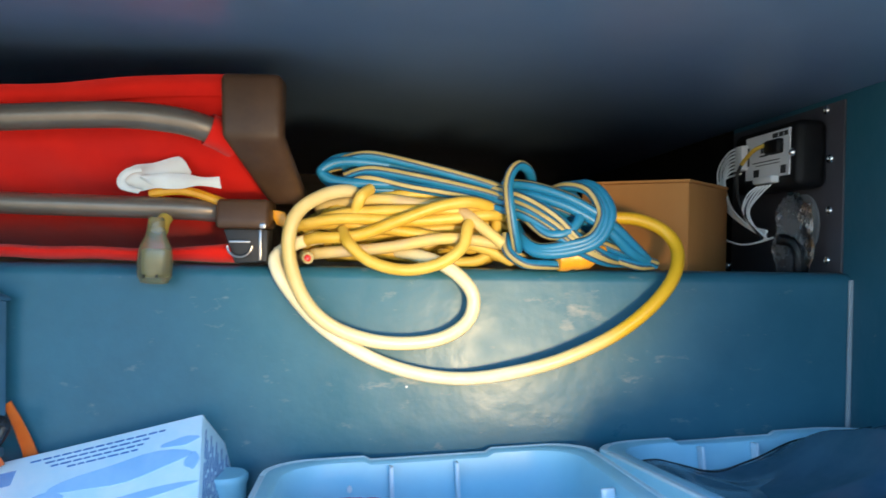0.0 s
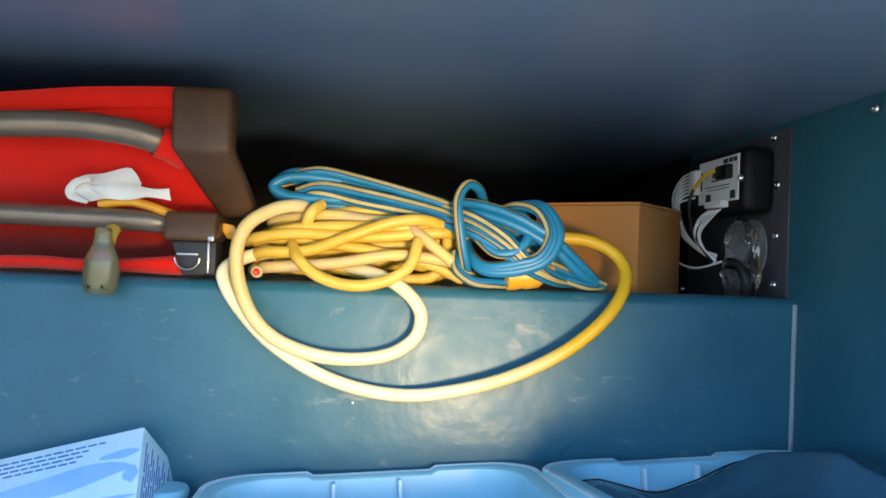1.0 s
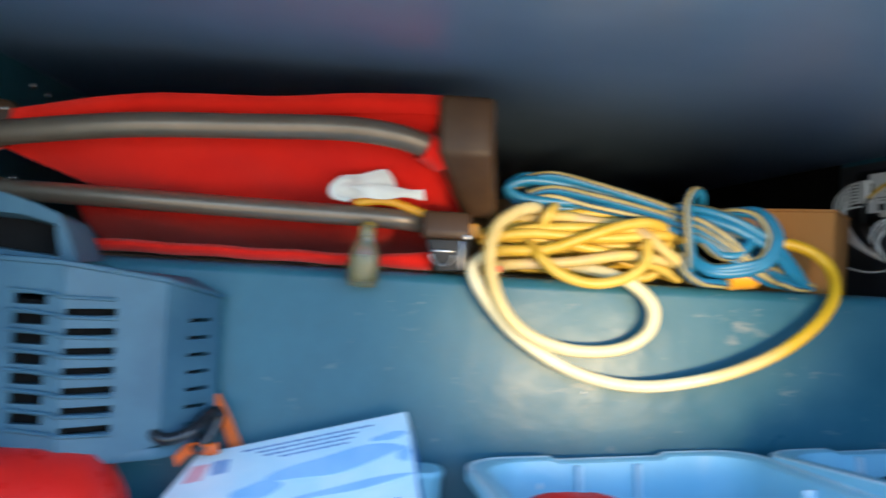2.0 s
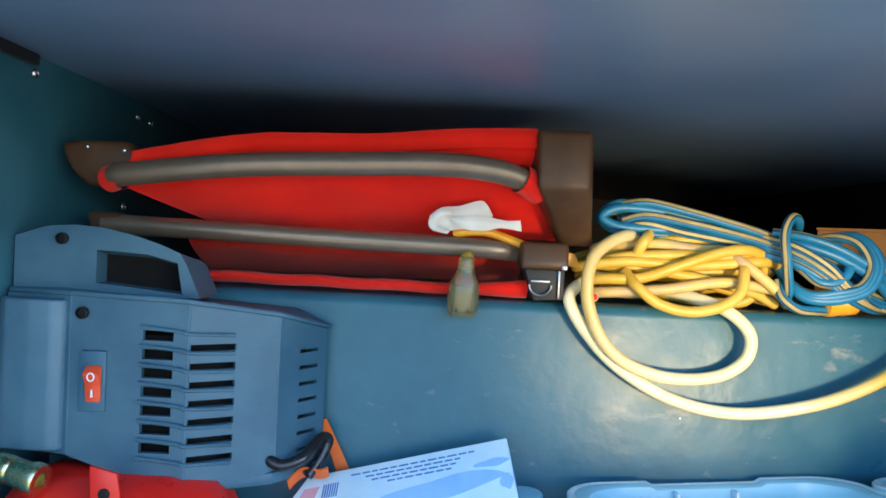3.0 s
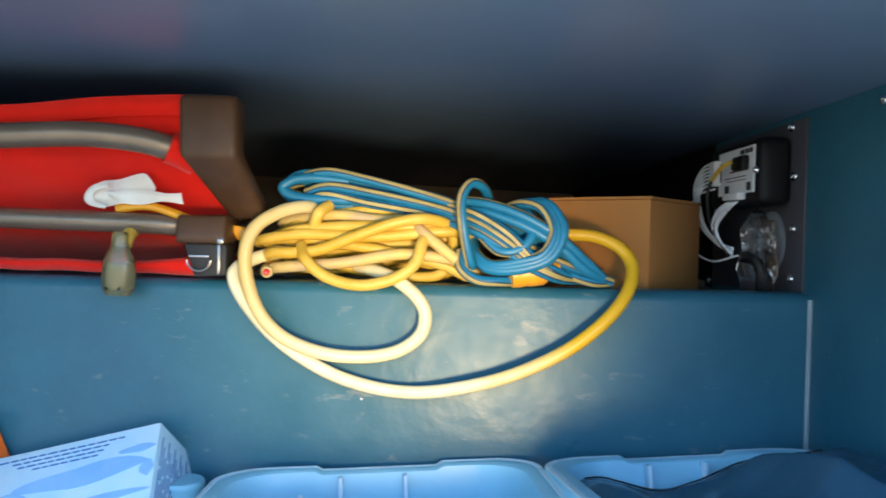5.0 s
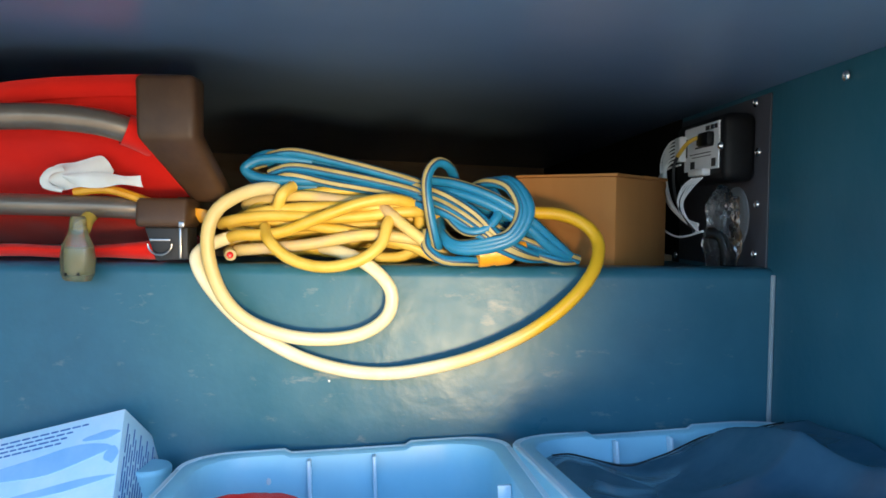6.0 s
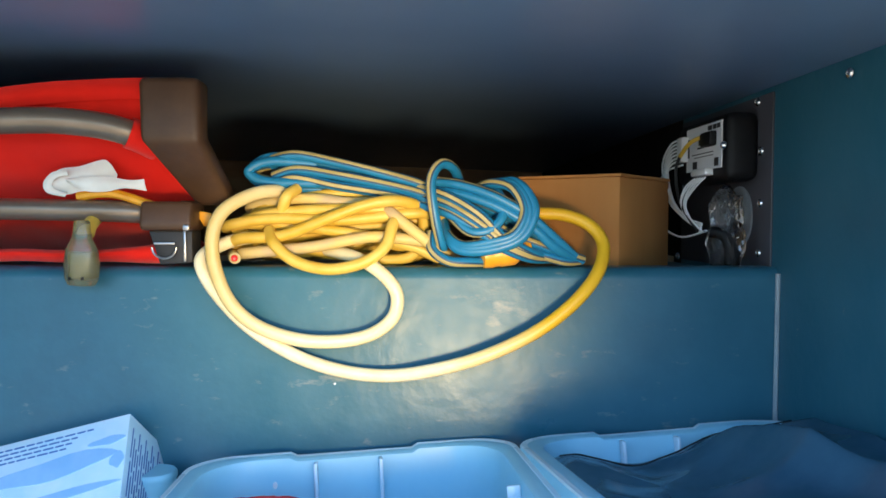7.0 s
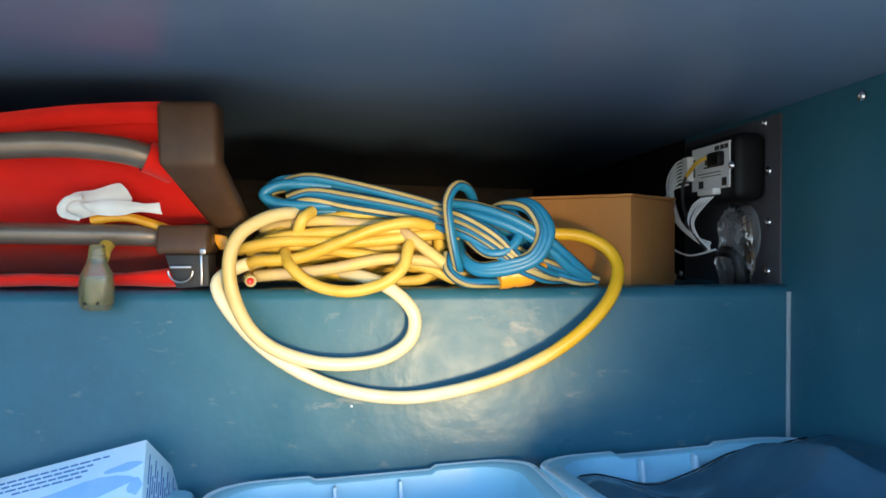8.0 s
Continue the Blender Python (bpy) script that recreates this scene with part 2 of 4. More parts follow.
def turned(profile, sides=24, m=None):
    """A turned body: (radius, height) pairs round the z axis."""
    bm = bmesh.new()
    rings = [[bm.verts.new((r * math.cos(2 * math.pi * k / sides), r * math.sin(2 * math.pi * k / sides), h)) for k in range(sides)] for r, h in profile]
    for a, b in zip(rings, rings[1:]):
        for k in range(sides):
            bm.faces.new((a[k], a[(k + 1) % sides], b[(k + 1) % sides], b[k]))
    bm.faces.new(rings[0][::-1]), bm.faces.new(rings[-1])
    if m:
        bm.transform(m)
    return bm


def sheet(fn, nu, nv, thick=0.0012):
    """A surface fn(u, v) with a thickness, closed at the rim."""
    bm = bmesh.new()
    grid = [[Vector(fn(i / nu, j / nv)) for j in range(nv + 1)] for i in range(nu + 1)]
    front = [[bm.verts.new(p) for p in row] for row in grid]
    back = []
    for i, row in enumerate(grid):
        line = []
        for j, p in enumerate(row):
            du = grid[min(i + 1, nu)][j] - grid[max(i - 1, 0)][j]
            dv = grid[i][min(j + 1, nv)] - grid[i][max(j - 1, 0)]
            nrm = du.cross(dv)
            nrm = nrm.normalized() if nrm.length > 1e-9 else Vector((0, 1, 0))
            line.append(bm.verts.new(p + nrm * thick))
        back.append(line)
    for g in (front, back):
        for i in range(nu):
            for j in range(nv):
                bm.faces.new((g[i][j], g[i + 1][j], g[i + 1][j + 1], g[i][j + 1]))
    for i in range(nu):
        for j in (0, nv):
            bm.faces.new((front[i][j], front[i + 1][j], back[i + 1][j], back[i][j]))
    for j in range(nv):
        for i in (0, nu):
            bm.faces.new((front[i][j], front[i][j + 1], back[i][j + 1], back[i][j]))
    return bm


def structure(name, bm, material, label, smooth=False):
    return tagged(part(name, bm, material, None, "", smooth), label, name.split("_")[0], kind="structure")


# ---- the compartment ----
LEFT, RIGHT, RISER, LIP, FLOOR, MOUTH, BACK = -0.617, 0.50, 0.90, 0.97, 0.62, 0.43, 2.40
TOP_L, TOP_R = 1.1938, 1.156

# out of view; its warm tint is chosen for the light it bounces inside
structure("ground", box_bm(-60, 60, -60, 60, -0.2, 0.0), ASPHALT, "unseen ground outside, tinted pale and sandy to bounce light in")
structure("floor", box_bm(LEFT, RIGHT, MOUTH, RISER, FLOOR - 0.02, FLOOR), PAINT, "grey painted metal floor of the storage compartment")


def riser_bm():
    """Upright panel whose top folds back in a rounded lip into the shelf."""
    prof = [(RISER, FLOOR), (RISER, LIP - 0.012)]
    prof += [(RISER + 0.012 - 0.012 * math.cos(a), LIP - 0.012 + 0.012 * math.sin(a)) for a in (radians(d) for d in (20, 40, 60, 80, 90))]
    prof += [(RISER + 0.035, LIP), (RISER + 0.037, LIP - 0.012), (BACK, LIP - 0.012), (BACK, LIP - 0.03), (RISER + 0.02, LIP - 0.03), (RISER + 0.02, FLOOR)]
    return prism(prof, LEFT, RIGHT, "x")


structure("wall_riser", riser_bm(), PAINT_RISER, "blue-grey painted metal riser with rounded top edge", True)
# unseen board, added so that warm light bounces onto the deep ceiling
structure("shelf", box_bm(LEFT, RIGHT, 1.22, BACK, LIP - 0.012, LIP - 0.004), BOUNCE_BOARD, "unseen brown board added on the deep shelf to bounce light upwards")
structure("ceiling", prism([(LEFT - 0.05, TOP_L + 0.0014), (RIGHT + 0.05, TOP_R - 0.0014), (RIGHT + 0.05, 1.25), (LEFT - 0.05, 1.25)], MOUTH, BACK, "y"), PAINT_LIGHTENED, "smooth dark blue-grey painted metal ceiling")
wall_left = structure("wall_left", box_bm(LEFT - 0.04, LEFT, MOUTH, BACK, FLOOR - 0.02, TOP_L + 0.001), PAINT, "blue-grey painted metal side wall with screws")
wall_right = structure("wall_right", box_bm(RIGHT, RIGHT + 0.04, MOUTH, 1.19, FLOOR - 0.02, TOP_R), PAINT, "dark blue-grey painted metal side wall with screws")
structure("wall_recess", box_bm(RIGHT, RIGHT + 0.04, 1.19, BACK, FLOOR - 0.02, TOP_R), NEAR_BLACK, "near-black side wall deep in the compartment")
# end wall made brown to send warm light back to the ceiling
structure("wall_back", box_bm(LEFT, RIGHT, BACK, BACK + 0.04, FLOOR, 1.19), BOUNCE_BOARD, "brown board closing the far end, added to warm the deep ceiling")
structure("trim_corner", tube([(RIGHT - 0.002, RISER - 0.002, FLOOR), (RIGHT - 0.002, RISER - 0.002, LIP - 0.006)], 0.0024, 2, sides=8), surface("grey_sealant", (0.30, 0.33, 0.34), (0.38, 0.41, 0.42), 0.4), "rounded seam bead in the riser corner", True)
# unseen outer walls, added to shield the compartment from stray light
for nm, b in (("facade_left", (-3, LEFT - 0.04, 0.3, 3.0)), ("facade_right", (RIGHT + 0.04, 4, 0.3, 3.0)), ("facade_above", (LEFT - 0.04, RIGHT + 0.04, 1.25, 3.0)), ("facade_below", (LEFT - 0.04, RIGHT + 0.04, 0.3, FLOOR - 0.02))):
    structure(nm, box_bm(b[0], b[1], MOUTH, MOUTH + 0.03, b[2], b[3]), VEHICLE, "unseen light grey vehicle side, added round the opening to block light")


def screw_bm(r=0.0050):
    bm = turned([(r, 0), (r, 0.0008), (r * 0.8, 0.0022), (r * 0.35, 0.003), (r * 0.3, 0.002)], 14)
    return bm


SCREW_R = pose(0, 0, 0, 0, -90, 0)
SCREW_L = pose(0, 0, 0, 0, 90, 0)


def screws(wall, spots, turn, x):
    first = None
    for y, z in spots:
        if first is None:
            bm = screw_bm()
            bm.transform(turn)
            ob = first = part("screw", bm, STEEL, wall)
        else:
            ob = new("screw", first.data)
            ob.parent = wall
        ob.location = (x, y, z)


screws(wall_right, ((0.775, 1.142), (0.950, 1.144), (0.940, 1.091), (0.940, 1.036), (0.942, 0.983), (1.195, 0.968)), SCREW_R, RIGHT - 0.0025)
screws(wall_left, ((0.842, 1.176), (1.10, 1.172), (1.145, 1.170), (1.065, 1.053)), SCREW_L, LEFT)
tagged(part("rubber_seal", box_bm(LEFT, LEFT + 0.008, MOUTH, 0.837, TOP_L - 0.012, TOP_L - 0.0006, 0.002), RUBBER), "black rubber seal strip along the side wall", "seal", kind="structure")


# ---- folded chair on the shelf ----
def folded_chair():
    chair = thing("folding_chair", "folded red canvas camp chair with brown tubes, lying on the shelf", "chair", at=(-0.33, 0.90, LIP))
    off = Matrix.Translation((0.33, -0.90, -LIP))

    def add(name, bm, mat, label="", parent=None):
        bm.transform(off)
        return part(name, bm, mat, parent or chair, label)

    def back_panel(u, v):
        # upper edge, pocket over the upper tube, then falling back towards the lower tube
        xl = -0.525 - 0.035 * min(v / 0.4, 1) + (0.10 * max(0, (v - 0.4) / 0.6) ** 1.1)
        xr = -0.120 + 0.008 * v + 0.03 * max(0, (v - 0.35) / 0.65)
        x = xl + (xr - xl) * u
        top = 1.106 + 0.034 * min(1, u * 3) ** 0.8 * 0.55 + 0.022 * u + 0.0035 * math.sin(u * 9) * u
        zb = 1.036
        z = top + (zb - top) * v
        y = 0.874 + 0.004 * math.sin(u * 11 + v * 2) * (0.3 + v) + 0.095 * max(0, v - 0.22) ** 1.2
        y += 0.004 * noise.noise(Vector((x * 16, z * 30, 3.0)))
        return x, y, z

    add("back_canvas", sheet(back_panel, 60, 24, 0.0016), RED_CLOTH, "red canvas panel with soft folds")

    def hem(u, v):
        x = -0.53 + 0.41 * u
        z0 = 1.103 + 0.034 * min(1, u * 3) ** 0.8 * 0.55 + 0.022 * u + 0.0035 * math.sin(u * 9) * u
        return x, 0.869 - 0.004 * math.sin(math.pi * v) + 0.002 * math.sin(u * 23), z0 + 0.004 - 0.020 * v

    add("top_hem", sheet(hem, 50, 6, 0.0016), RED_CLOTH, "stitched red hem")

    def seat(u, v):
        x = -0.50 + 0.385 * u
        z = 1.036 - 0.056 * v
        return x, 0.950 + 0.006 * math.sin(u * 14) * v + 0.01 * v + 0.10 * v * v, z + 0.003 * noise.noise(Vector((u * 9, v * 2, 1)))

    add("seat_canvas", sheet(seat, 40, 8, 0.0016), RED_CLOTH)

    def fold(u, v):
        x = -0.53 + 0.412 * u
        a = math.pi * 1.25 * v
        z = 0.984 - 0.003 * u + 0.0006 * math.sin(u * 31)
        lift = 0.010 * max(0, (u - 0.86) / 0.14)
        return x, 0.910 - 0.013 * math.sin(a) + 0.012 * v, z - 0.002 + (0.0065 + lift * 0.4) * math.cos(a) + lift * 0.4

    add("folded_edge", sheet(fold, 60, 8, 0.0014), RED_CLOTH, "red folded canvas edge over the riser lip")
    upper = [(-0.549, 0.874, 1.080), (-0.53, 0.866, 1.084), (-0.42, 0.857, 1.097), (-0.31, 0.854, 1.103), (-0.215, 0.852, 1.107), (-0.165, 0.855, 1.104), (-0.138, 0.862, 1.098), (-0.118, 0.876, 1.089)]
    lower = [(-0.575, 0.914, 1.032), (-0.45, 0.908, 1.030), (-0.30, 0.904, 1.027), (-0.18, 0.902, 1.025), (-0.145, 0.905, 1.0235), (-0.120, 0.918, 1.0215)]
    add("upper_tube", tube(upper, 0.0122, 8, sides=18), TUBE, "satin taupe steel tube")
    add("lower_tube", tube(lower, 0.0108, 8, sides=18), TUBE, "satin taupe steel tube")
    add("sleeve_cuff", tube([(-0.556, 0.878, 1.0775), (-0.549, 0.874, 1.080), (-0.541, 0.8705, 1.0818)], 0.0138, 4, sides=18, caps=False), RED_CLOTH, "red cloth cuff round the tube end")
    add("sleeve_cuff", tube([(-0.136, 0.863, 1.0975), (-0.126, 0.869, 1.0935), (-0.114, 0.879, 1.087)], 0.0150, 4, sides=18, caps=False), RED_CLOTH, "red cloth cuff round the tube end")
    # end bracket, an upright block whose lower half slants back
    side = [(0.846, 1.147), (0.845, 1.088), (0.905, 1.030), (0.940, 1.036), (0.884, 1.096), (0.882, 1.147)]
    bm = prism(side, -0.1215, -0.066, "x")
    for v in bm.verts:
        if v.co.z < 1.08:
            v.co.x += 0.036 if v.co.x < -0.09 else 0.016
    bmesh.ops.bevel(bm, geom=bm.edges[:], offset=0.0065, segments=3, affect="EDGES", profile=0.5)
    add("end_bracket", bm, BROWN, "brown moulded end bracket")
    # catch under the lower tube
    cap = prism([(0.873, 1.034), (0.868, 1.012), (0.870, 1.006), (0.915, 1.006), (0.918, 1.034)], -0.130, -0.081, "x", 0.004, 3)
    catch = add("catch", cap, BROWN, "brown end cap with steel catch")
    add("catch_housing", prism([(-0.125, 1.006), (-0.083, 1.006), (-0.083, 0.975), (-0.114, 0.973)], 0.880, 0.912, "y", 0.002), RUBBER, "", catch)
    add("catch_rim", box_bm(-0.0885, -0.0825, 0.8672, 0.871, 1.0060, 1.0120, 0.0014), DULL_STEEL, "small steel corner piece", catch)
    ring = [(-0.1085 + 0.0115 * math.cos(a), 0.876, 0.990 + 0.0105 * math.sin(a)) for a in (math.pi * (1.0 + i / 20) for i in range(21))]
    add("catch_ring", sweep(bmesh.new(), ring, 0.0011, 8, caps=False), DULL_STEEL, "steel wire ring", catch)
    add("catch_bar", box_bm(-0.1185, -0.0985, 0.8755, 0.8775, 0.9925, 0.9950, 0.0007), DULL_STEEL, "", catch)
    add("catch_strap", box_bm(-0.0905, -0.0880, 0.876, 0.879, 0.976, 1.006, 0.001), DULL_STEEL, "", catch)
    # far end caps
    add("rear_bracket", prism([(-0.606, 1.114), (-0.587, 1.117), (-0.540, 1.118), (-0.523, 1.101), (-0.550, 1.070), (-0.578, 1.070), (-0.594, 1.084), (-0.603, 1.099)], 0.876, 0.905, "y", 0.006, 3), BROWN)
    for x, z in ((-0.579, 1.110), (-0.541, 1.108)):
        add("rivet", turned([(0.0024, 0), (0.0022, 0.001), (0.0012, 0.0018)], 12, pose(x, 0.8762, z, 90, 0, 0)), STEEL, "small bright rivet")
    add("rear_cap", prism([(-0.592, 1.045), (-0.555, 1.044), (-0.548, 1.020), (-0.585, 1.018)], 0.905, 0.93, "y", 0.005, 3), BROWN)
    add("strap_end", prism([(-0.086, 1.026), (-0.070, 1.023), (-0.063, 1.008), (-0.077, 1.010)], 0.898, 0.9005, "y", 0.0008), AMBER, "yellow-orange webbing end by the catch")
    add("strap", tube([(-0.20, 0.902, 1.039), (-0.165, 0.898, 1.042), (-0.125, 0.897, 1.030)], 0.0045, 8, sides=8), AMBER, "yellow-orange cord end")
    return chair


folded_chair()


def paper_tag():
    def leaf(edge_top, edge_low, y0, bow, nu=24, nv=8):
        top, low = spline([(x, 0, z) for x, z in edge_top], 8), spline([(x, 0, z) for x, z in edge_low], 8)

        def fn(u, v):
            a, b = top[min(len(top) - 1, round(u * (len(top) - 1)))], low[min(len(low) - 1, round(u * (len(low) - 1)))]
            p = a.lerp(b, v)
            y = y0 - bow * math.sin(math.pi * v) * (0.4 + 0.6 * u) + 0.0022 * noise.noise(Vector((p.x * 60, p.z * 60, y0 * 9)))
            return p.x, y, p.z
        return sheet(fn, nu, nv, 0.0006)
    tag = part("paper_tag", leaf([(-0.160, 1.060), (-0.171, 1.0745), (-0.195, 1.068), (-0.214, 1.0655), (-0.226, 1.056)], [(-0.160, 1.046), (-0.175, 1.045), (-0.195, 1.044), (-0.208, 1.041), (-0.222, 1.041)], 0.897, 0.006), PAPER)
    tagged(tag, "crumpled white paper care tag hanging over the red canvas", "tag")
    part("lower_leaf", leaf([(-0.131, 1.0555), (-0.146, 1.0545), (-0.165, 1.0575), (-0.185, 1.0575), (-0.204, 1.0555)], [(-0.129, 1.0445), (-0.150, 1.0470), (-0.168, 1.0435), (-0.190, 1.0445), (-0.205, 1.0535)], 0.8895, 0.003), PAPER, tag)
    part("rolled_end", leaf([(-0.205, 1.0640), (-0.218, 1.0615), (-0.2265, 1.0520), (-0.2235, 1.0425), (-0.207, 1.0385)], [(-0.203, 1.0590), (-0.2135, 1.0570), (-0.2190, 1.0515), (-0.2165, 1.0455), (-0.204, 1.0410)], 0.8885, 0.002), PAPER, tag)


paper_tag()


# ---- yellow extension cord ----
def yellow_cord():
    cord = thing("extension_cord", "heavy yellow extension cord heaped with two loops hanging down", "cord", at=(0.05, 0.92, LIP))
    off = Matrix.Translation((-0.05, -0.92, -LIP))

    def add(name, bm, mat, label="", parent=None):
        bm.transform(off)
        return part(name, bm, mat, parent or cord, label)

    R, LR = 0.0058, 0.0066
    rng = random.Random(5)
    pts = []
    turns = 12
    for i in range(turns):
        cy, cz = 0.985 - 0.0062 * i, 0.985 + 0.040 * ((i * 0.62) % 1.0)
        a, b = 0.100 + rng.uniform(-0.014, 0.006), 0.009 + rng.uniform(0, 0.012)
        cx, tilt = 0.055 + rng.uniform(-0.012, 0.012), rng.uniform(-0.22, 0.20)
        for k in range(8):
            w = 2 * math.pi * k / 8
            dx, dz = a * math.cos(w), b * math.sin(w)
            pts.append((cx + dx, cy - 0.010 * math.sin(w), max(0.9785, cz + dz + dx * tilt)))
    add("coil", tube(pts, R, 7, sides=12), [YELLOW])
    front = (
        [(-0.03, 0.95, 0.99), (-0.052, 0.925, 0.992), (-0.042, 0.903, 0.998), (0.00, 0.897, 1.001), (0.04, 0.893, 1.016), (0.08, 0.894, 1.031), (0.112, 0.90, 1.036), (0.14, 0.915, 1.03)],
        [(-0.03, 0.96, 1.01), (-0.062, 0.935, 1.008), (-0.052, 0.912, 1.012), (-0.01, 0.905, 1.018), (0.06, 0.905, 1.017), (0.135, 0.908, 1.024), (0.16, 0.93, 1.02)],
        [(0.09, 0.94, 1.036), (0.105, 0.905, 1.026), (0.122, 0.895, 1.012), (0.140, 0.894, 0.998), (0.158, 0.900, 0.984), (0.172, 0.93, 0.978)],
        [(-0.02, 0.96, 1.02), (-0.04, 0.94, 1.03), (0.02, 0.918, 1.038), (0.07, 0.915, 1.034), (0.12, 0.93, 1.04)],
        [(0.012, 0.915, 1.048), (0.004, 0.903, 1.040), (-0.002, 0.908, 1.026)],
        [(-0.02, 0.95, 0.985), (-0.045, 0.925, 0.982), (-0.03, 0.906, 0.984), (0.03, 0.902, 0.990), (0.09, 0.901, 1.000), (0.15, 0.905, 0.994)],
    )
    for line in front:
        add("strand", tube(line, R, 8, sides=12), YELLOW_DIRTY if len(line) in (5, 6) else YELLOW)
    hook = [(0.125, 0.925, 1.025), (0.110, 0.895, 1.014), (0.103, 0.884, 0.992), (0.082, 0.880, 0.976), (0.049, 0.879, 0.969), (0.016, 0.881, 0.976), (-0.006, 0.886, 0.993), (-0.014, 0.905, 1.006)]
    add("front_bight", tube(hook, R, 8, sides=12), YELLOW)
    outer = [(0.20, 0.945, 1.016), (0.233, 0.935, 1.023), (0.259, 0.930, 1.024), (0.287, 0.924, 1.022), (0.311, 0.916, 1.011), (0.321, 0.904, 0.992), (0.311, 0.884, 0.966), (0.285, 0.872, 0.937), (0.247, 0.868, 0.909), (0.198, 0.868, 0.886), (0.149, 0.872, 0.872), (0.104, 0.880, 0.865), (0.059, 0.880, 0.870), (0.015, 0.880, 0.885), (-0.028, 0.880, 0.912), (-0.058, 0.880, 0.943), (-0.075, 0.883, 0.970), (-0.073, 0.892, 0.984), (-0.05, 0.915, 0.996), (-0.02, 0.94, 1.00)]
    add("hanging_loop", tube(outer, LR, 8, sides=14), FADED_LIT, "yellow loop, fading and sun glare painted in")
    inner = [(0.03, 0.945, 1.040), (0.002, 0.930, 1.045), (-0.016, 0.905, 1.045), (-0.035, 0.888, 1.038), (-0.053, 0.876, 1.024), (-0.061, 0.870, 1.002), (-0.059, 0.869, 0.972), (-0.045, 0.868, 0.939), (-0.021, 0.870, 0.916), (0.016, 0.874, 0.902), (0.054, 0.878, 0.899), (0.087, 0.880, 0.905), (0.109, 0.879, 0.921), (0.114, 0.878, 0.942), (0.105, 0.879, 0.959), (0.085, 0.888, 0.974), (0.062, 0.910, 0.982), (0.04, 0.93, 0.986)]
    add("hanging_loop", tube(inner, LR, 8, sides=14), FADED_LIT_INNER, "worn yellow loop, paler where sun glare is painted in")
    # translucent socket end hanging over the lip
    body = turned([(0.0060, 0.062), (0.0075, 0.060), (0.0085, 0.050), (0.0100, 0.044), (0.0150, 0.034), (0.0168, 0.020), (0.0160, 0.006), (0.0130, 0.000), (0.0060, -0.001)], 20)
    bmesh.ops.scale(body, vec=(1.0, 0.72, 1.0), verts=body.verts[:])
    body.transform(pose(-0.1885, 0.880, 0.954, 4, 3, 0))
    plug = add("socket_end", body, CLEAR, "cloudy see-through moulded socket end")
    add("socket_core", box_bm(-0.197, -0.179, 0.874, 0.887, 0.960, 0.985, 0.003), STRIPE, "", plug)
    add("socket_lead", tube([(-0.184, 0.883, 1.002), (-0.184, 0.892, 1.012), (-0.184, 0.918, 1.022), (-0.18, 0.950, 1.024)], 0.0068, 8, sides=12), YELLOW, "", plug)
    # black bars stand in for the shade inside the socket slots
    for dx in (-0.006, 0.006):
        add("slot", box_bm(-0.1885 + dx - 0.0006, -0.1885 + dx + 0.0006, 0.866, 0.8700, 0.959, 0.962), BLACK, "", plug)
    # small inlet seen end-on between the coils
    inlet = add("inlet", turned([(0.0055, 0), (0.0062, 0.002), (0.0062, 0.022), (0.0050, 0.026)], 18, pose(-0.047, 0.900, 0.9785, -84, 0, 18)), STRIPE, "cream moulded end among the coils")
    add("inlet_core", turned([(0.0034, 0), (0.0034, 0.0012), (0.002, 0.002)], 14, pose(-0.0475, 0.8988, 0.9785, 84, 0, 18)), RED_ENAMEL, "red centre", inlet)
    # amber plug end among the coils
    pl = turned([(0.006, 0), (0.0125, 0.002), (0.0135, 0.010), (0.0125, 0.018), (0.0138, 0.020), (0.0138, 0.034), (0.010, 0.040), (0.0075, 0.052)], 18, pose(0.196, 0.897, 0.981, 0, 82, 8))
    add("plug_end", pl, AMBER, "amber moulded plug end")
    return cord


yellow_cord()


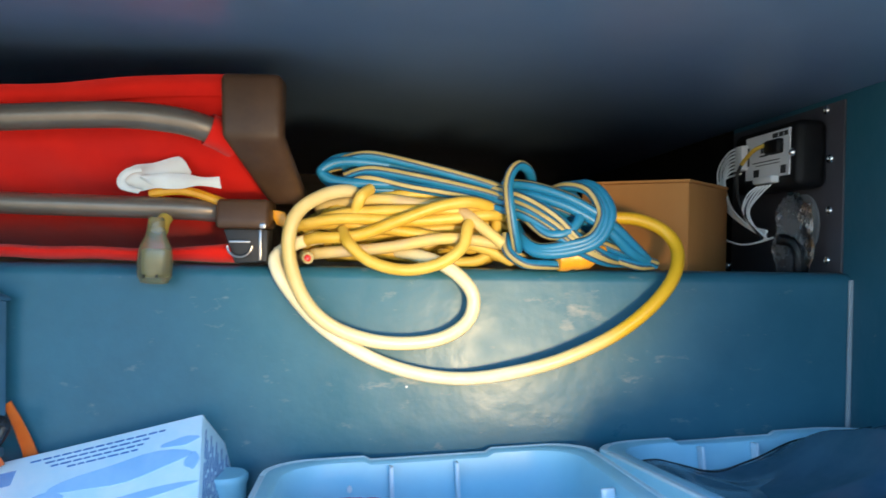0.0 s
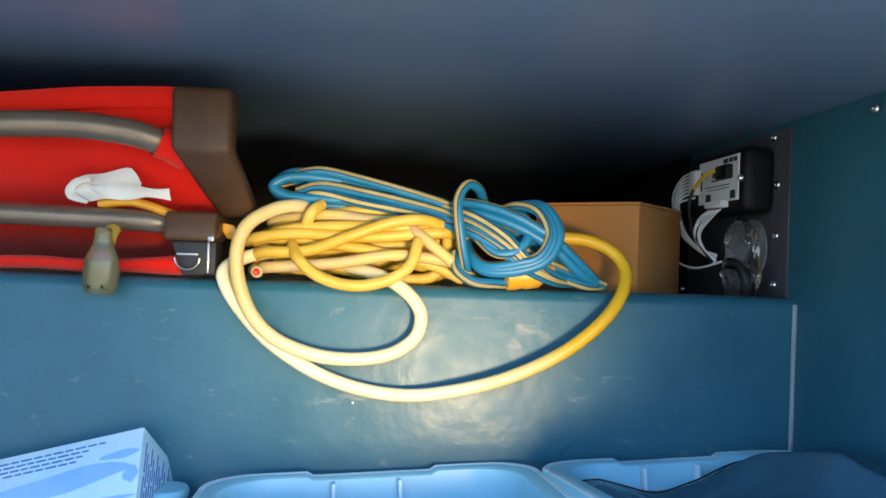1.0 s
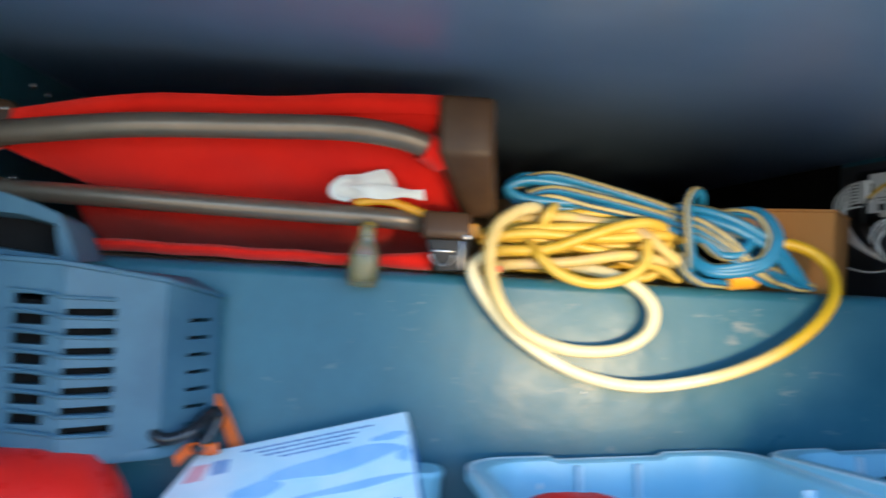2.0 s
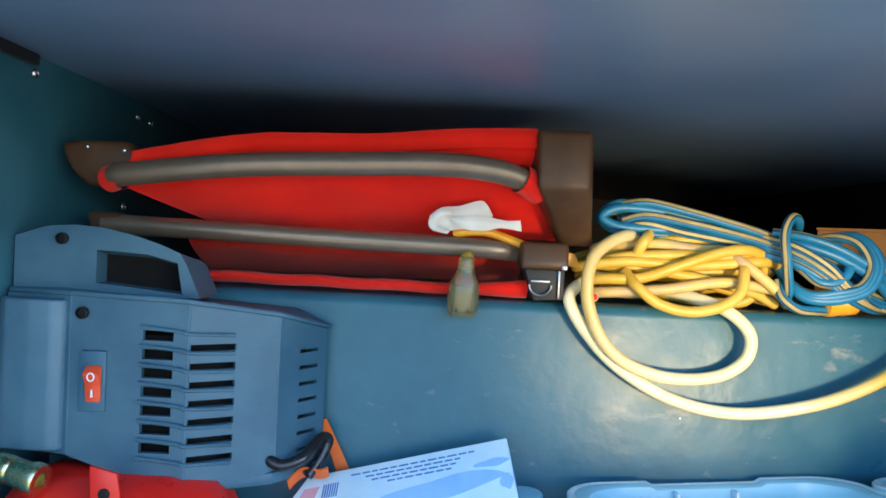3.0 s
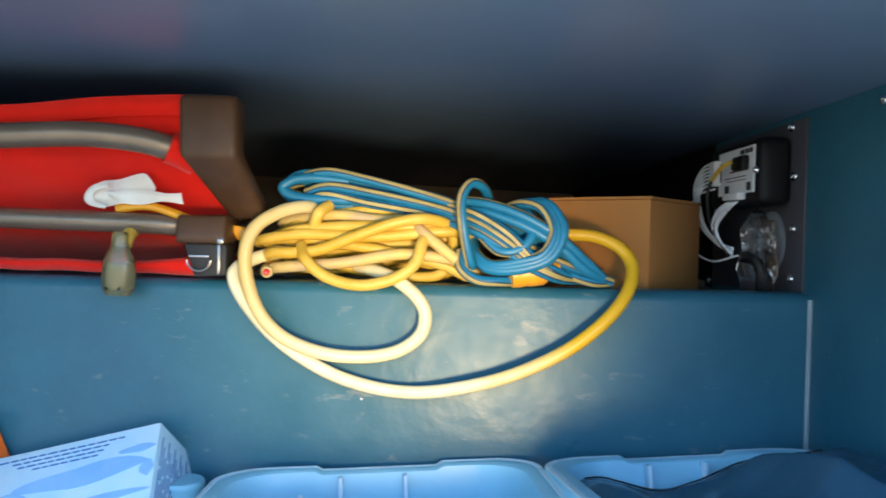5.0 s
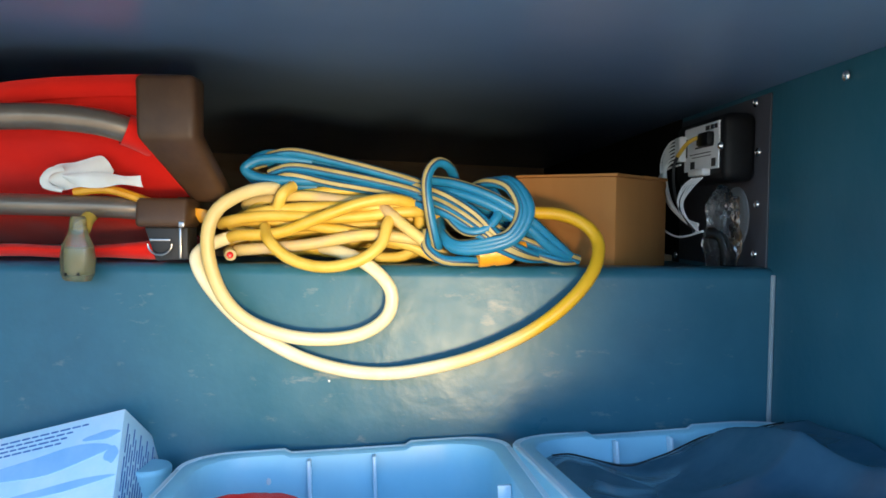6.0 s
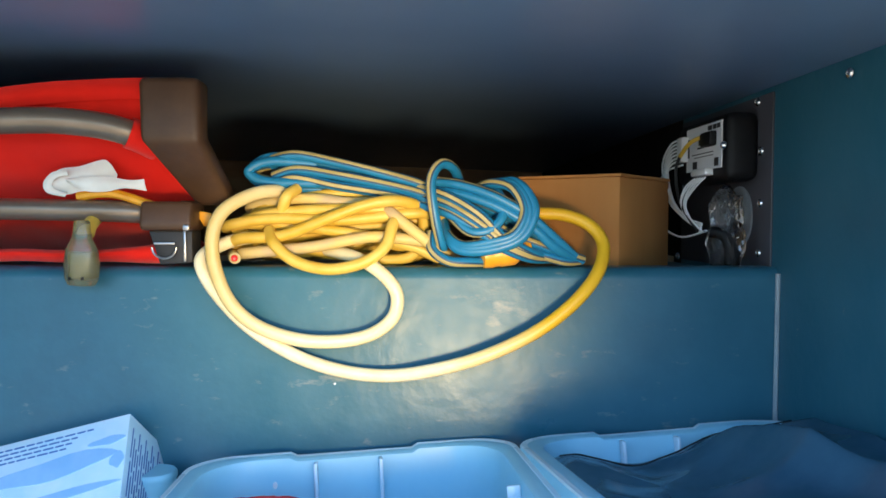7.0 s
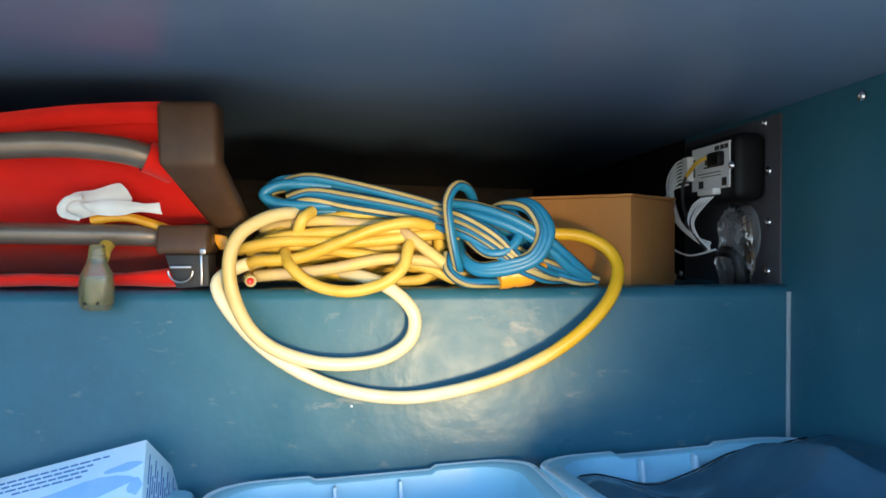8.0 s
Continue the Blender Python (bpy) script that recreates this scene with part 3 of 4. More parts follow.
# ---- blue and cream cord ----
def blue_cord():
    cord = thing("extension_cord", "blue extension cord with cream stripe, gathered and knotted", "cord", at=(0.13, 0.93, LIP))
    off = Matrix.Translation((-0.13, -0.93, -LIP))
    R = 0.0051
    rng = random.Random(11)

    def add(name, line, turns, per=9, start=0):
        bm = tube(line, R, per, sides=18, stripe=2, turns=turns, stripe_at=start)
        bm.transform(off)
        part(name, bm, [BLUE, STRIPE, DARK_EDGE], cord)

    spine = [(-0.018, 0.930, 1.072), (0.010, 0.922, 1.078), (0.055, 0.918, 1.070), (0.112, 0.914, 1.057), (0.150, 0.910, 1.046), (0.195, 0.905, 1.030), (0.235, 0.905, 1.012), (0.272, 0.910, 0.990), (0.297, 0.915, 0.9765)]
    spread = ((0.000, 0.004, 2), (0.011, 0.000, 0), (-0.001, -0.009, 3), (0.012, -0.010, 1), (-0.002, -0.019, 4), (0.013, -0.021, 2))
    for k, (dy, dz, st) in enumerate(spread):
        line = []
        for i, (x, y, z) in enumerate(spine):
            pinch = 0.75 if 3 <= i <= 5 else 1.05
            end = max(0, i - 6) * 0.35
            line.append((x + rng.uniform(-0.004, 0.004) + (k % 3) * 0.004 * (i > 6), y + dy * pinch + rng.uniform(-0.002, 0.002), max(0.9765, z + dz * pinch * (1 - end) + rng.uniform(-0.0015, 0.0015))))
        add("strand", line, 0.12 - 0.06 * (k % 4), 9, st)
    # bights at the gathered end
    for r, y, st in ((0.011, 0.926, 0), (0.016, 0.934, 4), (0.009, 0.944, 7)):
        cz = 1.065
        add("bight", [(0.03, y, cz + r * 0.75), (0.0, y - 0.002, cz + r), (-0.024, y - 0.003, cz + r * 0.85), (-0.038, y - 0.004, cz), (-0.024, y - 0.006, cz - r * 0.8), (0.0, y - 0.007, cz - r), (0.035, y - 0.006, cz - r * 1.05)], 0.3, 8, st)
    # single hitch round the bundle
    add("hitch", [(0.160, 0.93, 0.995), (0.158, 0.896, 0.990), (0.150, 0.884, 1.022), (0.1465, 0.885, 1.055), (0.156, 0.892, 1.072), (0.170, 0.906, 1.068), (0.180, 0.935, 1.048)], 0.2, 10, 6)
    add("hitch", [(0.147, 0.900, 1.004), (0.148, 0.888, 0.988), (0.163, 0.884, 0.977), (0.185, 0.888, 0.9755), (0.205, 0.905, 0.976), (0.215, 0.94, 0.98)], 0.2, 10, 1)
    # wrapped turns of the knot
    for j in range(3):
        s = 0.0092 * j
        add("knot_turn", [(0.180 + s, 0.945, 1.03), (0.194 + s, 0.922, 1.048), (0.210 + s * 0.8, 0.904, 1.054 + 0.001 * j), (0.228 + s * 0.6, 0.892, 1.048), (0.238 + s * 0.55, 0.884, 1.026), (0.228 + s * 0.4, 0.881, 1.004 - 0.002 * j), (0.205, 0.883, 0.990 - 0.004 * j + 0.006), (0.178 - s * 0.2, 0.890, 0.992 - 0.002 * j), (0.163, 0.905, 1.003), (0.160, 0.935, 1.02)], 0.35, 10, 2 + j)
    add("knot_turn", [(0.150, 0.93, 1.035), (0.166, 0.897, 1.022), (0.185, 0.885, 1.006), (0.205, 0.883, 1.008), (0.218, 0.888, 1.024), (0.214, 0.905, 1.044), (0.20, 0.935, 1.05)], 0.3, 10, 4)
    for q, st in ((0.0, 3), (0.009, 7), (0.017, 11)):
        add("strand", [(0.135, 0.912, 1.050 - q), (0.165, 0.893, 1.040 - q), (0.195, 0.885, 1.022 - q), (0.218, 0.884, 1.000 - q * 0.6), (0.245, 0.893, 0.985 - q * 0.3), (0.27, 0.915, 0.978)], 0.12, 9, st % 5)
    for q, st in ((0.0, 1), (0.009, 5)):
        add("strand", [(0.145, 0.912, 1.056 - q), (0.175, 0.897, 1.052 - q), (0.210, 0.889, 1.040 - q), (0.245, 0.888, 1.020 - q), (0.272, 0.897, 0.998 - q), (0.296, 0.912, 0.978)], -0.1, 9, st % 5)
    return cord


blue_cord()


# ---- cardboard box ----
def cardboard_box():
    top, bottom = 1.0665, LIP - 0.012
    ob = thing("cardboard_box", "brown corrugated cardboard box standing on the shelf, flaps closed", "box", at=(0.350, 0.952, bottom))
    ob.rotation_euler = (0, 0, radians(-38))
    h = top - bottom
    w, d = 0.125, 0.150
    part("body", box_bm(-w, 0, 0, d, 0, h - 0.002, 0.0022), CARD, ob)
    part("flap", box_bm(-w - 0.001, 0.001, 0.0, d * 0.497, h - 0.002, h + 0.0012, 0.0008), CARD, ob)
    part("flap", box_bm(-w - 0.001, 0.001, d * 0.503, d, h - 0.002, h + 0.0016, 0.0008), CARD, ob)


cardboard_box()


# ---- control module, wires and wrap on the side wall ----
def wall_gear():
    plate = part("cover_plate", box_bm(0.4975, RIGHT, 0.916, 1.185, 0.964, 1.150, 0.0008), surface("dark_grey_plate", (0.055, 0.053, 0.062), (0.080, 0.077, 0.088), 0.45, scale=14))
    tagged(plate, "dark grey metal cover plate screwed to the side wall", "plate")
    mod = thing("control_module", "black electronic control module with white label and wire plugs", "module", at=(0.47, 1.0, 1.10))
    off = Matrix.Translation((-0.47, -1.0, -1.10))

    # drawn along the wall, then shortened in y to fit the camera's view
    skew = Matrix(((1, 0, 0, 0), (0, 0.823, 0, 0.178), (0, 0, 1, 0), (0, 0, 0, 1)))

    def add(name, bm, mat, label="", parent=None):
        bm.transform(off @ skew)
        return part(name, bm, mat, parent or mod, label)

    add("housing", box_bm(0.4615, 0.4975, 0.930, 1.120, 1.060, 1.134, 0.010, 3), BLACK)
    add("label", box_bm(0.4600, 0.4641, 0.944, 1.073, 1.075, 1.126), LABEL, "white printed label")
    for i, (y0, y1, z0, z1) in enumerate(((0.948, 0.958, 1.1185, 1.1235), (0.961, 0.972, 1.1185, 1.1235), (0.976, 0.990, 1.1185, 1.1235), (0.952, 0.966, 1.0775, 1.0865), (1.008, 1.012, 1.104, 1.113), (1.014, 1.018, 1.104, 1.116), (1.020, 1.024, 1.104, 1.111), (1.002, 1.028, 1.100, 1.1018), (1.030, 1.046, 1.0775, 1.086), (1.061, 1.066, 1.092, 1.114), (0.97, 1.05, 1.0935, 1.0945), (0.97, 1.04, 1.0900, 1.0908))):
        add("print_bar", box_bm(0.4595, 0.4602, y0, y1, z0, z1), INK)
    add("plug_block", box_bm(0.452, 0.463, 1.066, 1.090, 1.088, 1.118, 0.002), WHITE_WIRE, "white plug block")
    add("plug_block", box_bm(0.452, 0.463, 0.975, 1.030, 1.068, 1.076, 0.002), WHITE_WIRE, "white plug block")
    add("knob", turned([(0.0045, 0), (0.0045, 0.002), (0.003, 0.004), (0.001, 0.005)], 14, pose(0.4615, 0.936, 1.098, 0, -90, 0)), STEEL, "bright screw")
    har = thing("wire_harness", "bundle of thin white wires with one yellow and black wire", "wires", at=(0.455, 1.04, 1.05))
    off2 = Matrix.Translation((-0.455, -1.04, -1.05))
    rng = random.Random(3)

    def wire(line, mat, r=0.0013):
        line = [(x + 0.013 * max(0, (y - 1.06) / 0.08), y + 0.22 * max(0, y - 1.06), z) for x, y, z in line]
        bm = tube(line, r, 9, sides=8)
        bm.transform(off2 @ skew)
        part("wire", bm, mat, har)
    for i in range(7):
        s = 0.0042 * i
        j = rng.uniform(-0.003, 0.003)
        wire([(0.455, 1.072, 1.116 - s), (0.444, 1.100 - 0.3 * s, 1.112 - s), (0.440 + j, 1.130 - 1.6 * s, 1.088 - 0.6 * s), (0.442 + j, 1.098 - 1.2 * s, 1.045), (0.446, 1.04 - 0.5 * s, 1.022), (0.452, 0.985 + j, 1.006 + 0.3 * s)], WHITE_WIRE)
    for i in range(5):
        s = 0.010 * i
        j = rng.uniform(-0.004, 0.004)
        wire([(0.455, 0.980 + s, 1.066), (0.446, 0.984 + s * 1.1, 1.056), (0.440, 1.002 + s * 0.6 + j, 1.038), (0.444, 1.000 + s * 0.3, 1.020), (0.452, 0.975 + 0.3 * s + j, 1.004)], WHITE_WIRE, 0.001)
    wire([(0.455, 1.078, 1.085), (0.440, 1.115, 1.078), (0.432, 1.150, 1.052), (0.436, 1.125, 1.014), (0.444, 1.040, 0.998), (0.452, 0.965, 1.006)], WHITE_WIRE)
    wire([(0.455, 0.995, 1.112), (0.446, 1.012, 1.106), (0.442, 1.040, 1.092)], YELLOW, 0.0024)
    wire([(0.442, 1.038, 1.093), (0.440, 1.048, 1.075), (0.440, 1.030, 1.040), (0.448, 0.985, 1.006)], RUBBER, 0.002)
    add("yellow_lead_block", box_bm(0.452, 0.463, 0.960, 0.998, 1.100, 1.116, 0.003), BLACK)
    # pale round grommet with clear film bunched over the lead
    disc = turned([(0.034, 0), (0.034, 0.0016), (0.031, 0.003), (0.024, 0.003), (0.0235, 0.0005)], 32, pose(RIGHT - 0.0025, 0.992, 1.022, 0, -90, 0))
    tagged(part("grommet", disc, surface("grey_translucent_plastic", (0.20, 0.21, 0.22), (0.27, 0.28, 0.29), 0.35)), "pale grey round plastic grommet ring on the cover plate", "grommet")
    bm = bmesh.new()
    bmesh.ops.create_icosphere(bm, subdivisions=5, radius=1.0)
    for v in bm.verts:
        c = v.co.copy()
        n = 0.14 * noise.noise(c * 2.4) + 0.09 * abs(noise.noise(c * 6.0 + Vector((4, 1, 2)))) + 0.05 * noise.noise(c * 14)
        c = c * (1 + n)
        waist = 0.75 + 0.3 * abs(c.z - 0.15)
        v.co = Vector((0.468 + 0.021 * c.x * waist, 0.957 + 0.030 * c.y * waist, 1.006 + 0.046 * c.z))
        v.co.z = max(v.co.z, LIP - 0.0115)
        v.co.x = min(v.co.x, 0.4955)
    tagged(part("plastic_wrap", bm, FILM), "crinkled clear plastic film bunched round a cable entry", "wrap")
    tagged(part("cable_entry", tube([(0.452, 0.960, 1.005), (0.466, 0.953, 1.000), (0.472, 0.950, 0.980), (0.472, 0.950, LIP - 0.012)], 0.0065, 8, sides=14), BLACK), "black cable sleeve under the clear film", "cable")


wall_gear()


# ---- storage bins ----
def tote_bin(name, label, m, w, d, h, group):
    ob = thing(name, label, "bin", group)
    ob.matrix_world = m
    # outline of a rounded rectangle, walls tapering down
    def outline(inset, z, r=0.045, n=7):
        pts = []
        x0, x1, y0, y1 = inset, w - inset, inset - d, -inset
        for cx, cy, a0 in ((x1 - r, y1 - r, 0), (x0 + r, y1 - r, 90), (x0 + r, y0 + r, 180), (x1 - r, y0 + r, 270)):
            for k in range(n + 1):
                a = radians(a0 + 90 * k / n)
                pts.append((cx + r * math.cos(a), cy + r * math.sin(a), z))
            if a0 == 0:
                pts += [(w * 0.70, y1, z), (w * 0.68, y1, z - dip(z)), (w * 0.32, y1, z - dip(z)), (w * 0.30, y1, z)]
        return pts

    def dip(z):
        return 0.0035 if z > -0.02 else 0.0

    def skin(rings):
        bm = bmesh.new()
        vs = [[bm.verts.new(p) for p in ring] for ring in rings]
        n = len(vs[0])
        for a, b in zip(vs, vs[1:]):
            for k in range(n):
                bm.faces.new((a[k], a[(k + 1) % n], b[(k + 1) % n], b[k]))
        return bm, vs
    rings = [outline(0.002, -0.014), outline(0.0, -0.012), outline(0.0, -0.001), outline(0.002, 0.0), outline(0.015, 0.0), outline(0.018, -0.002), outline(0.021, -0.03), outline(0.033, -h + 0.006), outline(0.038, -h + 0.002), outline(0.036, -h), outline(0.028, -h + 0.001), outline(0.0135, -0.03), outline(0.011, -0.014)]
    bm, vs = skin(rings)
    bm.faces.new(vs[8]), bm.faces.new(vs[9])
    n = len(vs[0])
    for k in range(n):
        bm.faces.new((vs[-1][k], vs[-1][(k + 1) % n], vs[0][(k + 1) % n], vs[0][k]))
    part("body", bm, TOTE, ob)
    lip, lv = skin([outline(0.0002, -0.001), outline(0.0012, 0.0006), outline(0.0052, 0.0006), outline(0.0062, -0.0004)])
    part("rim", lip, TOTE_BRIGHT_EDGE, ob, "rim with its bright edge painted paler")
    for fx in (0.38, 0.58):
        part("rib", box_bm(w * fx - 0.0018, w * fx + 0.0018, -0.031, -0.0195, -h * 0.46, -0.006, 0.0012), TOTE_BRIGHT_EDGE, ob)
    arch = [(w * 0.33, -0.0305, -h * 0.56), (w * 0.35, -0.0295, -h * 0.48), (w * 0.38, -0.0290, -h * 0.455), (w * 0.58, -0.0290, -h * 0.455), (w * 0.61, -0.0295, -h * 0.48), (w * 0.63, -0.0305, -h * 0.56)]
    part("handle_bead", tube(arch, 0.0016, 6, sides=8), TOTE_BRIGHT_EDGE, ob)
    part("rib", box_bm(w - 0.031, w - 0.0195, -d * 0.42 - 0.002, -d * 0.42 + 0.002, -h * 0.5, -0.006, 0.0012), TOTE_BRIGHT_EDGE, ob)
    return ob


BIN_A = pose(-0.081, 0.873, 0.786, -4, -2.8, 4.0)
BIN_B = pose(0.226, 0.875, 0.804, -7, -3.0, 4.0)
tote_bin("storage_bin", "milky translucent plastic bin holding a red object", BIN_A, 0.308, 0.36, 0.13, "open bins")
tote_bin("storage_bin", "milky translucent plastic bin heaped with a dark bag", BIN_B, 0.270, 0.36, 0.13, "open bins")


def lump(name, centre, size, mat, label, category, seed, rough=0.18, floor=None):
    bm = bmesh.new()
    bmesh.ops.create_icosphere(bm, subdivisions=5, radius=1.0)
    s = Vector((seed, seed * 1.7, seed * 0.3))
    for v in bm.verts:
        c = v.co.copy()
        ridge = 1 - abs(noise.noise(c * 1.5 + s)) * 2
        f = 1 + rough * noise.noise(c * 1.3 + s) + rough * 0.55 * ridge * 0.5 + rough * 0.25 * noise.noise(c * 5 + s)
        v.co = Vector((c.x * size[0], c.y * size[1], c.z * size[2])) * f
    for v in bm.verts:
        v.co += Vector(centre)
        if floor is not None:
            v.co.z = max(v.co.z, floor)
    return tagged(part(name, bm, mat), label, category)


def vinyl_bag():
    def fn(u, v):
        x = 0.254 + 0.243 * u
        y = 0.856 - 0.30 * v
        # a low tail in the bin that swells into the full end by the wall
        rise = 0.012 * math.exp(-((u - 0.10) / 0.12) ** 2) + 0.038 * (0.5 - 0.5 * math.cos(math.pi * min(1.0, max(0.0, (u - 0.34) / 0.42)))) + 0.010 * max(0.0, (u - 0.84) / 0.16)
        body = math.sin(math.pi * min(0.5, 0.30 + 0.9 * v)) ** 0.8
        p = Vector((x * 9, y * 9, 2.0))
        fold = 0.010 * (0.6 - 1.8 * abs(noise.noise(p * 1.1))) + 0.0015 * noise.noise(p * 3.1)
        # creased ridge running towards the opening, with a hollow in front of it
        ridge = 0.024 * math.exp(-abs((u - 0.70 - 0.30 * (v - 0.35)) / 0.075) ** 1.5) * min(1.0, v / 0.35)
        hollow = 0.014 * math.exp(-((u - 0.72) / 0.14) ** 2 - ((v - 0.72) / 0.2) ** 2)
        return x, y, 0.781 + 0.10 * (0.856 - y) + rise * (0.35 + 0.65 * body) + fold * (0.2 + 0.8 * body) + ridge - hollow
    bm = sheet(fn, 70, 70, 0.05)
    bag = tagged(part("vinyl_bag", bm, BAG, None, "", True, 60), "dark blue-black vinyl bag bulging out of the bin", "bag")
    edge = [Vector(fn(0.05 + 0.90 * k / 14, 0.06)) + Vector((0, 0, 0.0015)) for k in range(15)]
    part("piping", tube([tuple(p) for p in edge], 0.0008, 4, sides=8), GLOSS_BLACK, bag, "glossy piped seam")
    return bag


vinyl_bag()
lump("red_cloth", (0.010, 0.750, 0.742), (0.062, 0.042, 0.050), RED_CLOTH, "bright red rounded cloth bundle inside the bin", "cloth", 8.0, 0.15)


# ---- pale blue glove carton ----
def carton():
    o = Vector((-0.137, 0.862, 0.834))
    u = Vector((-0.193, 0.010, -0.050)).normalized()
    v0 = Vector((0.007, -0.062, -0.064))
    v = (v0 - u * v0.dot(u)).normalized()
    w = u.cross(v).normalized()
    if w.z > 0:
        w = -w
    L, H, T = 0.208, 0.155, 0.075
    m = Matrix((u, v, w)).transposed().to_4x4()
    m.translation = o
    ob = thing("glove_carton", "pale blue printed carton of gloves leaning against the riser", "carton")
    ob.matrix_world = m
    body = box_bm(0, L, 0, H, 0, T, 0.0015)
    for q in body.verts:
        # the far end is sheared so its left edge fits the camera's view
        if q.co.x > L / 2:
            q.co.x += 0.85 * max(0.0, q.co.y)
    part("body", body, CARTON, ob)

    def patch(name, pts, mat, lift=0.0006):
        part(name, prism(pts, -lift, 0.0003, "z"), mat, ob, smooth=False)

    def blob(cx, cy, rx, ry, n=22, k=0.18, tail=0.0):
        return [(cx + rx * math.cos(a) * (1 + k * math.sin(2 * a + 1)) + tail * ry * math.sin(a), cy + ry * math.sin(a) * (1 + k * math.cos(3 * a))) for a in (2 * math.pi * i / n for i in range(n))]
    patch("print_patch", blob(0.075, 0.040, 0.056, 0.011, tail=1.2), CARTON_BLUE)
    patch("print_patch", blob(0.020, 0.024, 0.016, 0.004), CARTON_BLUE)
    patch("print_patch", blob(0.008, 0.046, 0.006, 0.008), CARTON_BLUE)
    patch("print_patch", blob(0.060, 0.068, 0.050, 0.004, tail=2.0), CARTON_BLUE)
    patch("print_patch", blob(0.150, 0.052, 0.022, 0.008), CARTON_BLUE)
    patch("print_patch", blob(0.110, 0.105, 0.06, 0.010, tail=1.0), CARTON_BLUE)
    patch("print_patch", [(0.196, 0.014), (0.212, 0.014), (0.222, 0.030), (0.204, 0.030)], surface("pink_print", (0.62, 0.30, 0.34), (0.70, 0.36, 0.40), 0.45))
    for k in range(7):
        patch("barcode", [(0.176 + 0.0024 * k, 0.013), (0.1772 + 0.0024 * k, 0.013), (0.1802 + 0.0024 * k, 0.027), (0.179 + 0.0024 * k, 0.027)], CARTON_DARK)
    # unreadable lines of print
    for a, b, y in ((0.035, 0.155, 0.0075), (0.050, 0.150, 0.0120), (0.055, 0.135, 0.0165), (0.060, 0.120, 0.0210), (0.045, 0.085, 0.084)):
        x = a
        k = 0
        while x < b:
            dx = 0.006 + 0.005 * ((k * 7) % 5) / 5
            patch("print_bar", [(x, y), (x + dx, y), (x + dx, y + 0.0014), (x, y + 0.0014)], CARTON_DARK)
            x += dx + 0.002
            k += 1
    # plain shapes in place of the mark
    for k in range(3):
        patch("mark", [(0.018 + 0.017 * k, 0.088), (0.031 + 0.017 * k, 0.088), (0.033 + 0.017 * k, 0.102), (0.020 + 0.017 * k, 0.102)], CARTON_DARK)
    # print on the end panel
    for k in range(14):
        z0 = 0.008 + 0.0042 * k
        y0 = 0.012 + 0.009 * (k % 3)
        while y0 < 0.115:
            y1 = y0 + 0.014 + 0.004 * ((k * 5 + int(y0 * 900)) % 6)
            part("print_bar", box_bm(-0.0005, 0.0003, y0, y1, z0, z0 + 0.0012), CARTON_DARK, ob, smooth=False)
            y0 = y1 + 0.004


carton()
tub = part("clear_tub", turned([(0.020, 0), (0.024, 0.002), (0.027, 0.06), (0.029, 0.064), (0.029, 0.068), (0.027, 0.070), (0.012, 0.070)], 24, pose(-0.117, 0.868, 0.707) @ Matrix.Diagonal((0.72, 0.72, 1.0, 1))), TOTE)
tagged(tub, "small milky plastic tub with lid beside the carton", "tub")


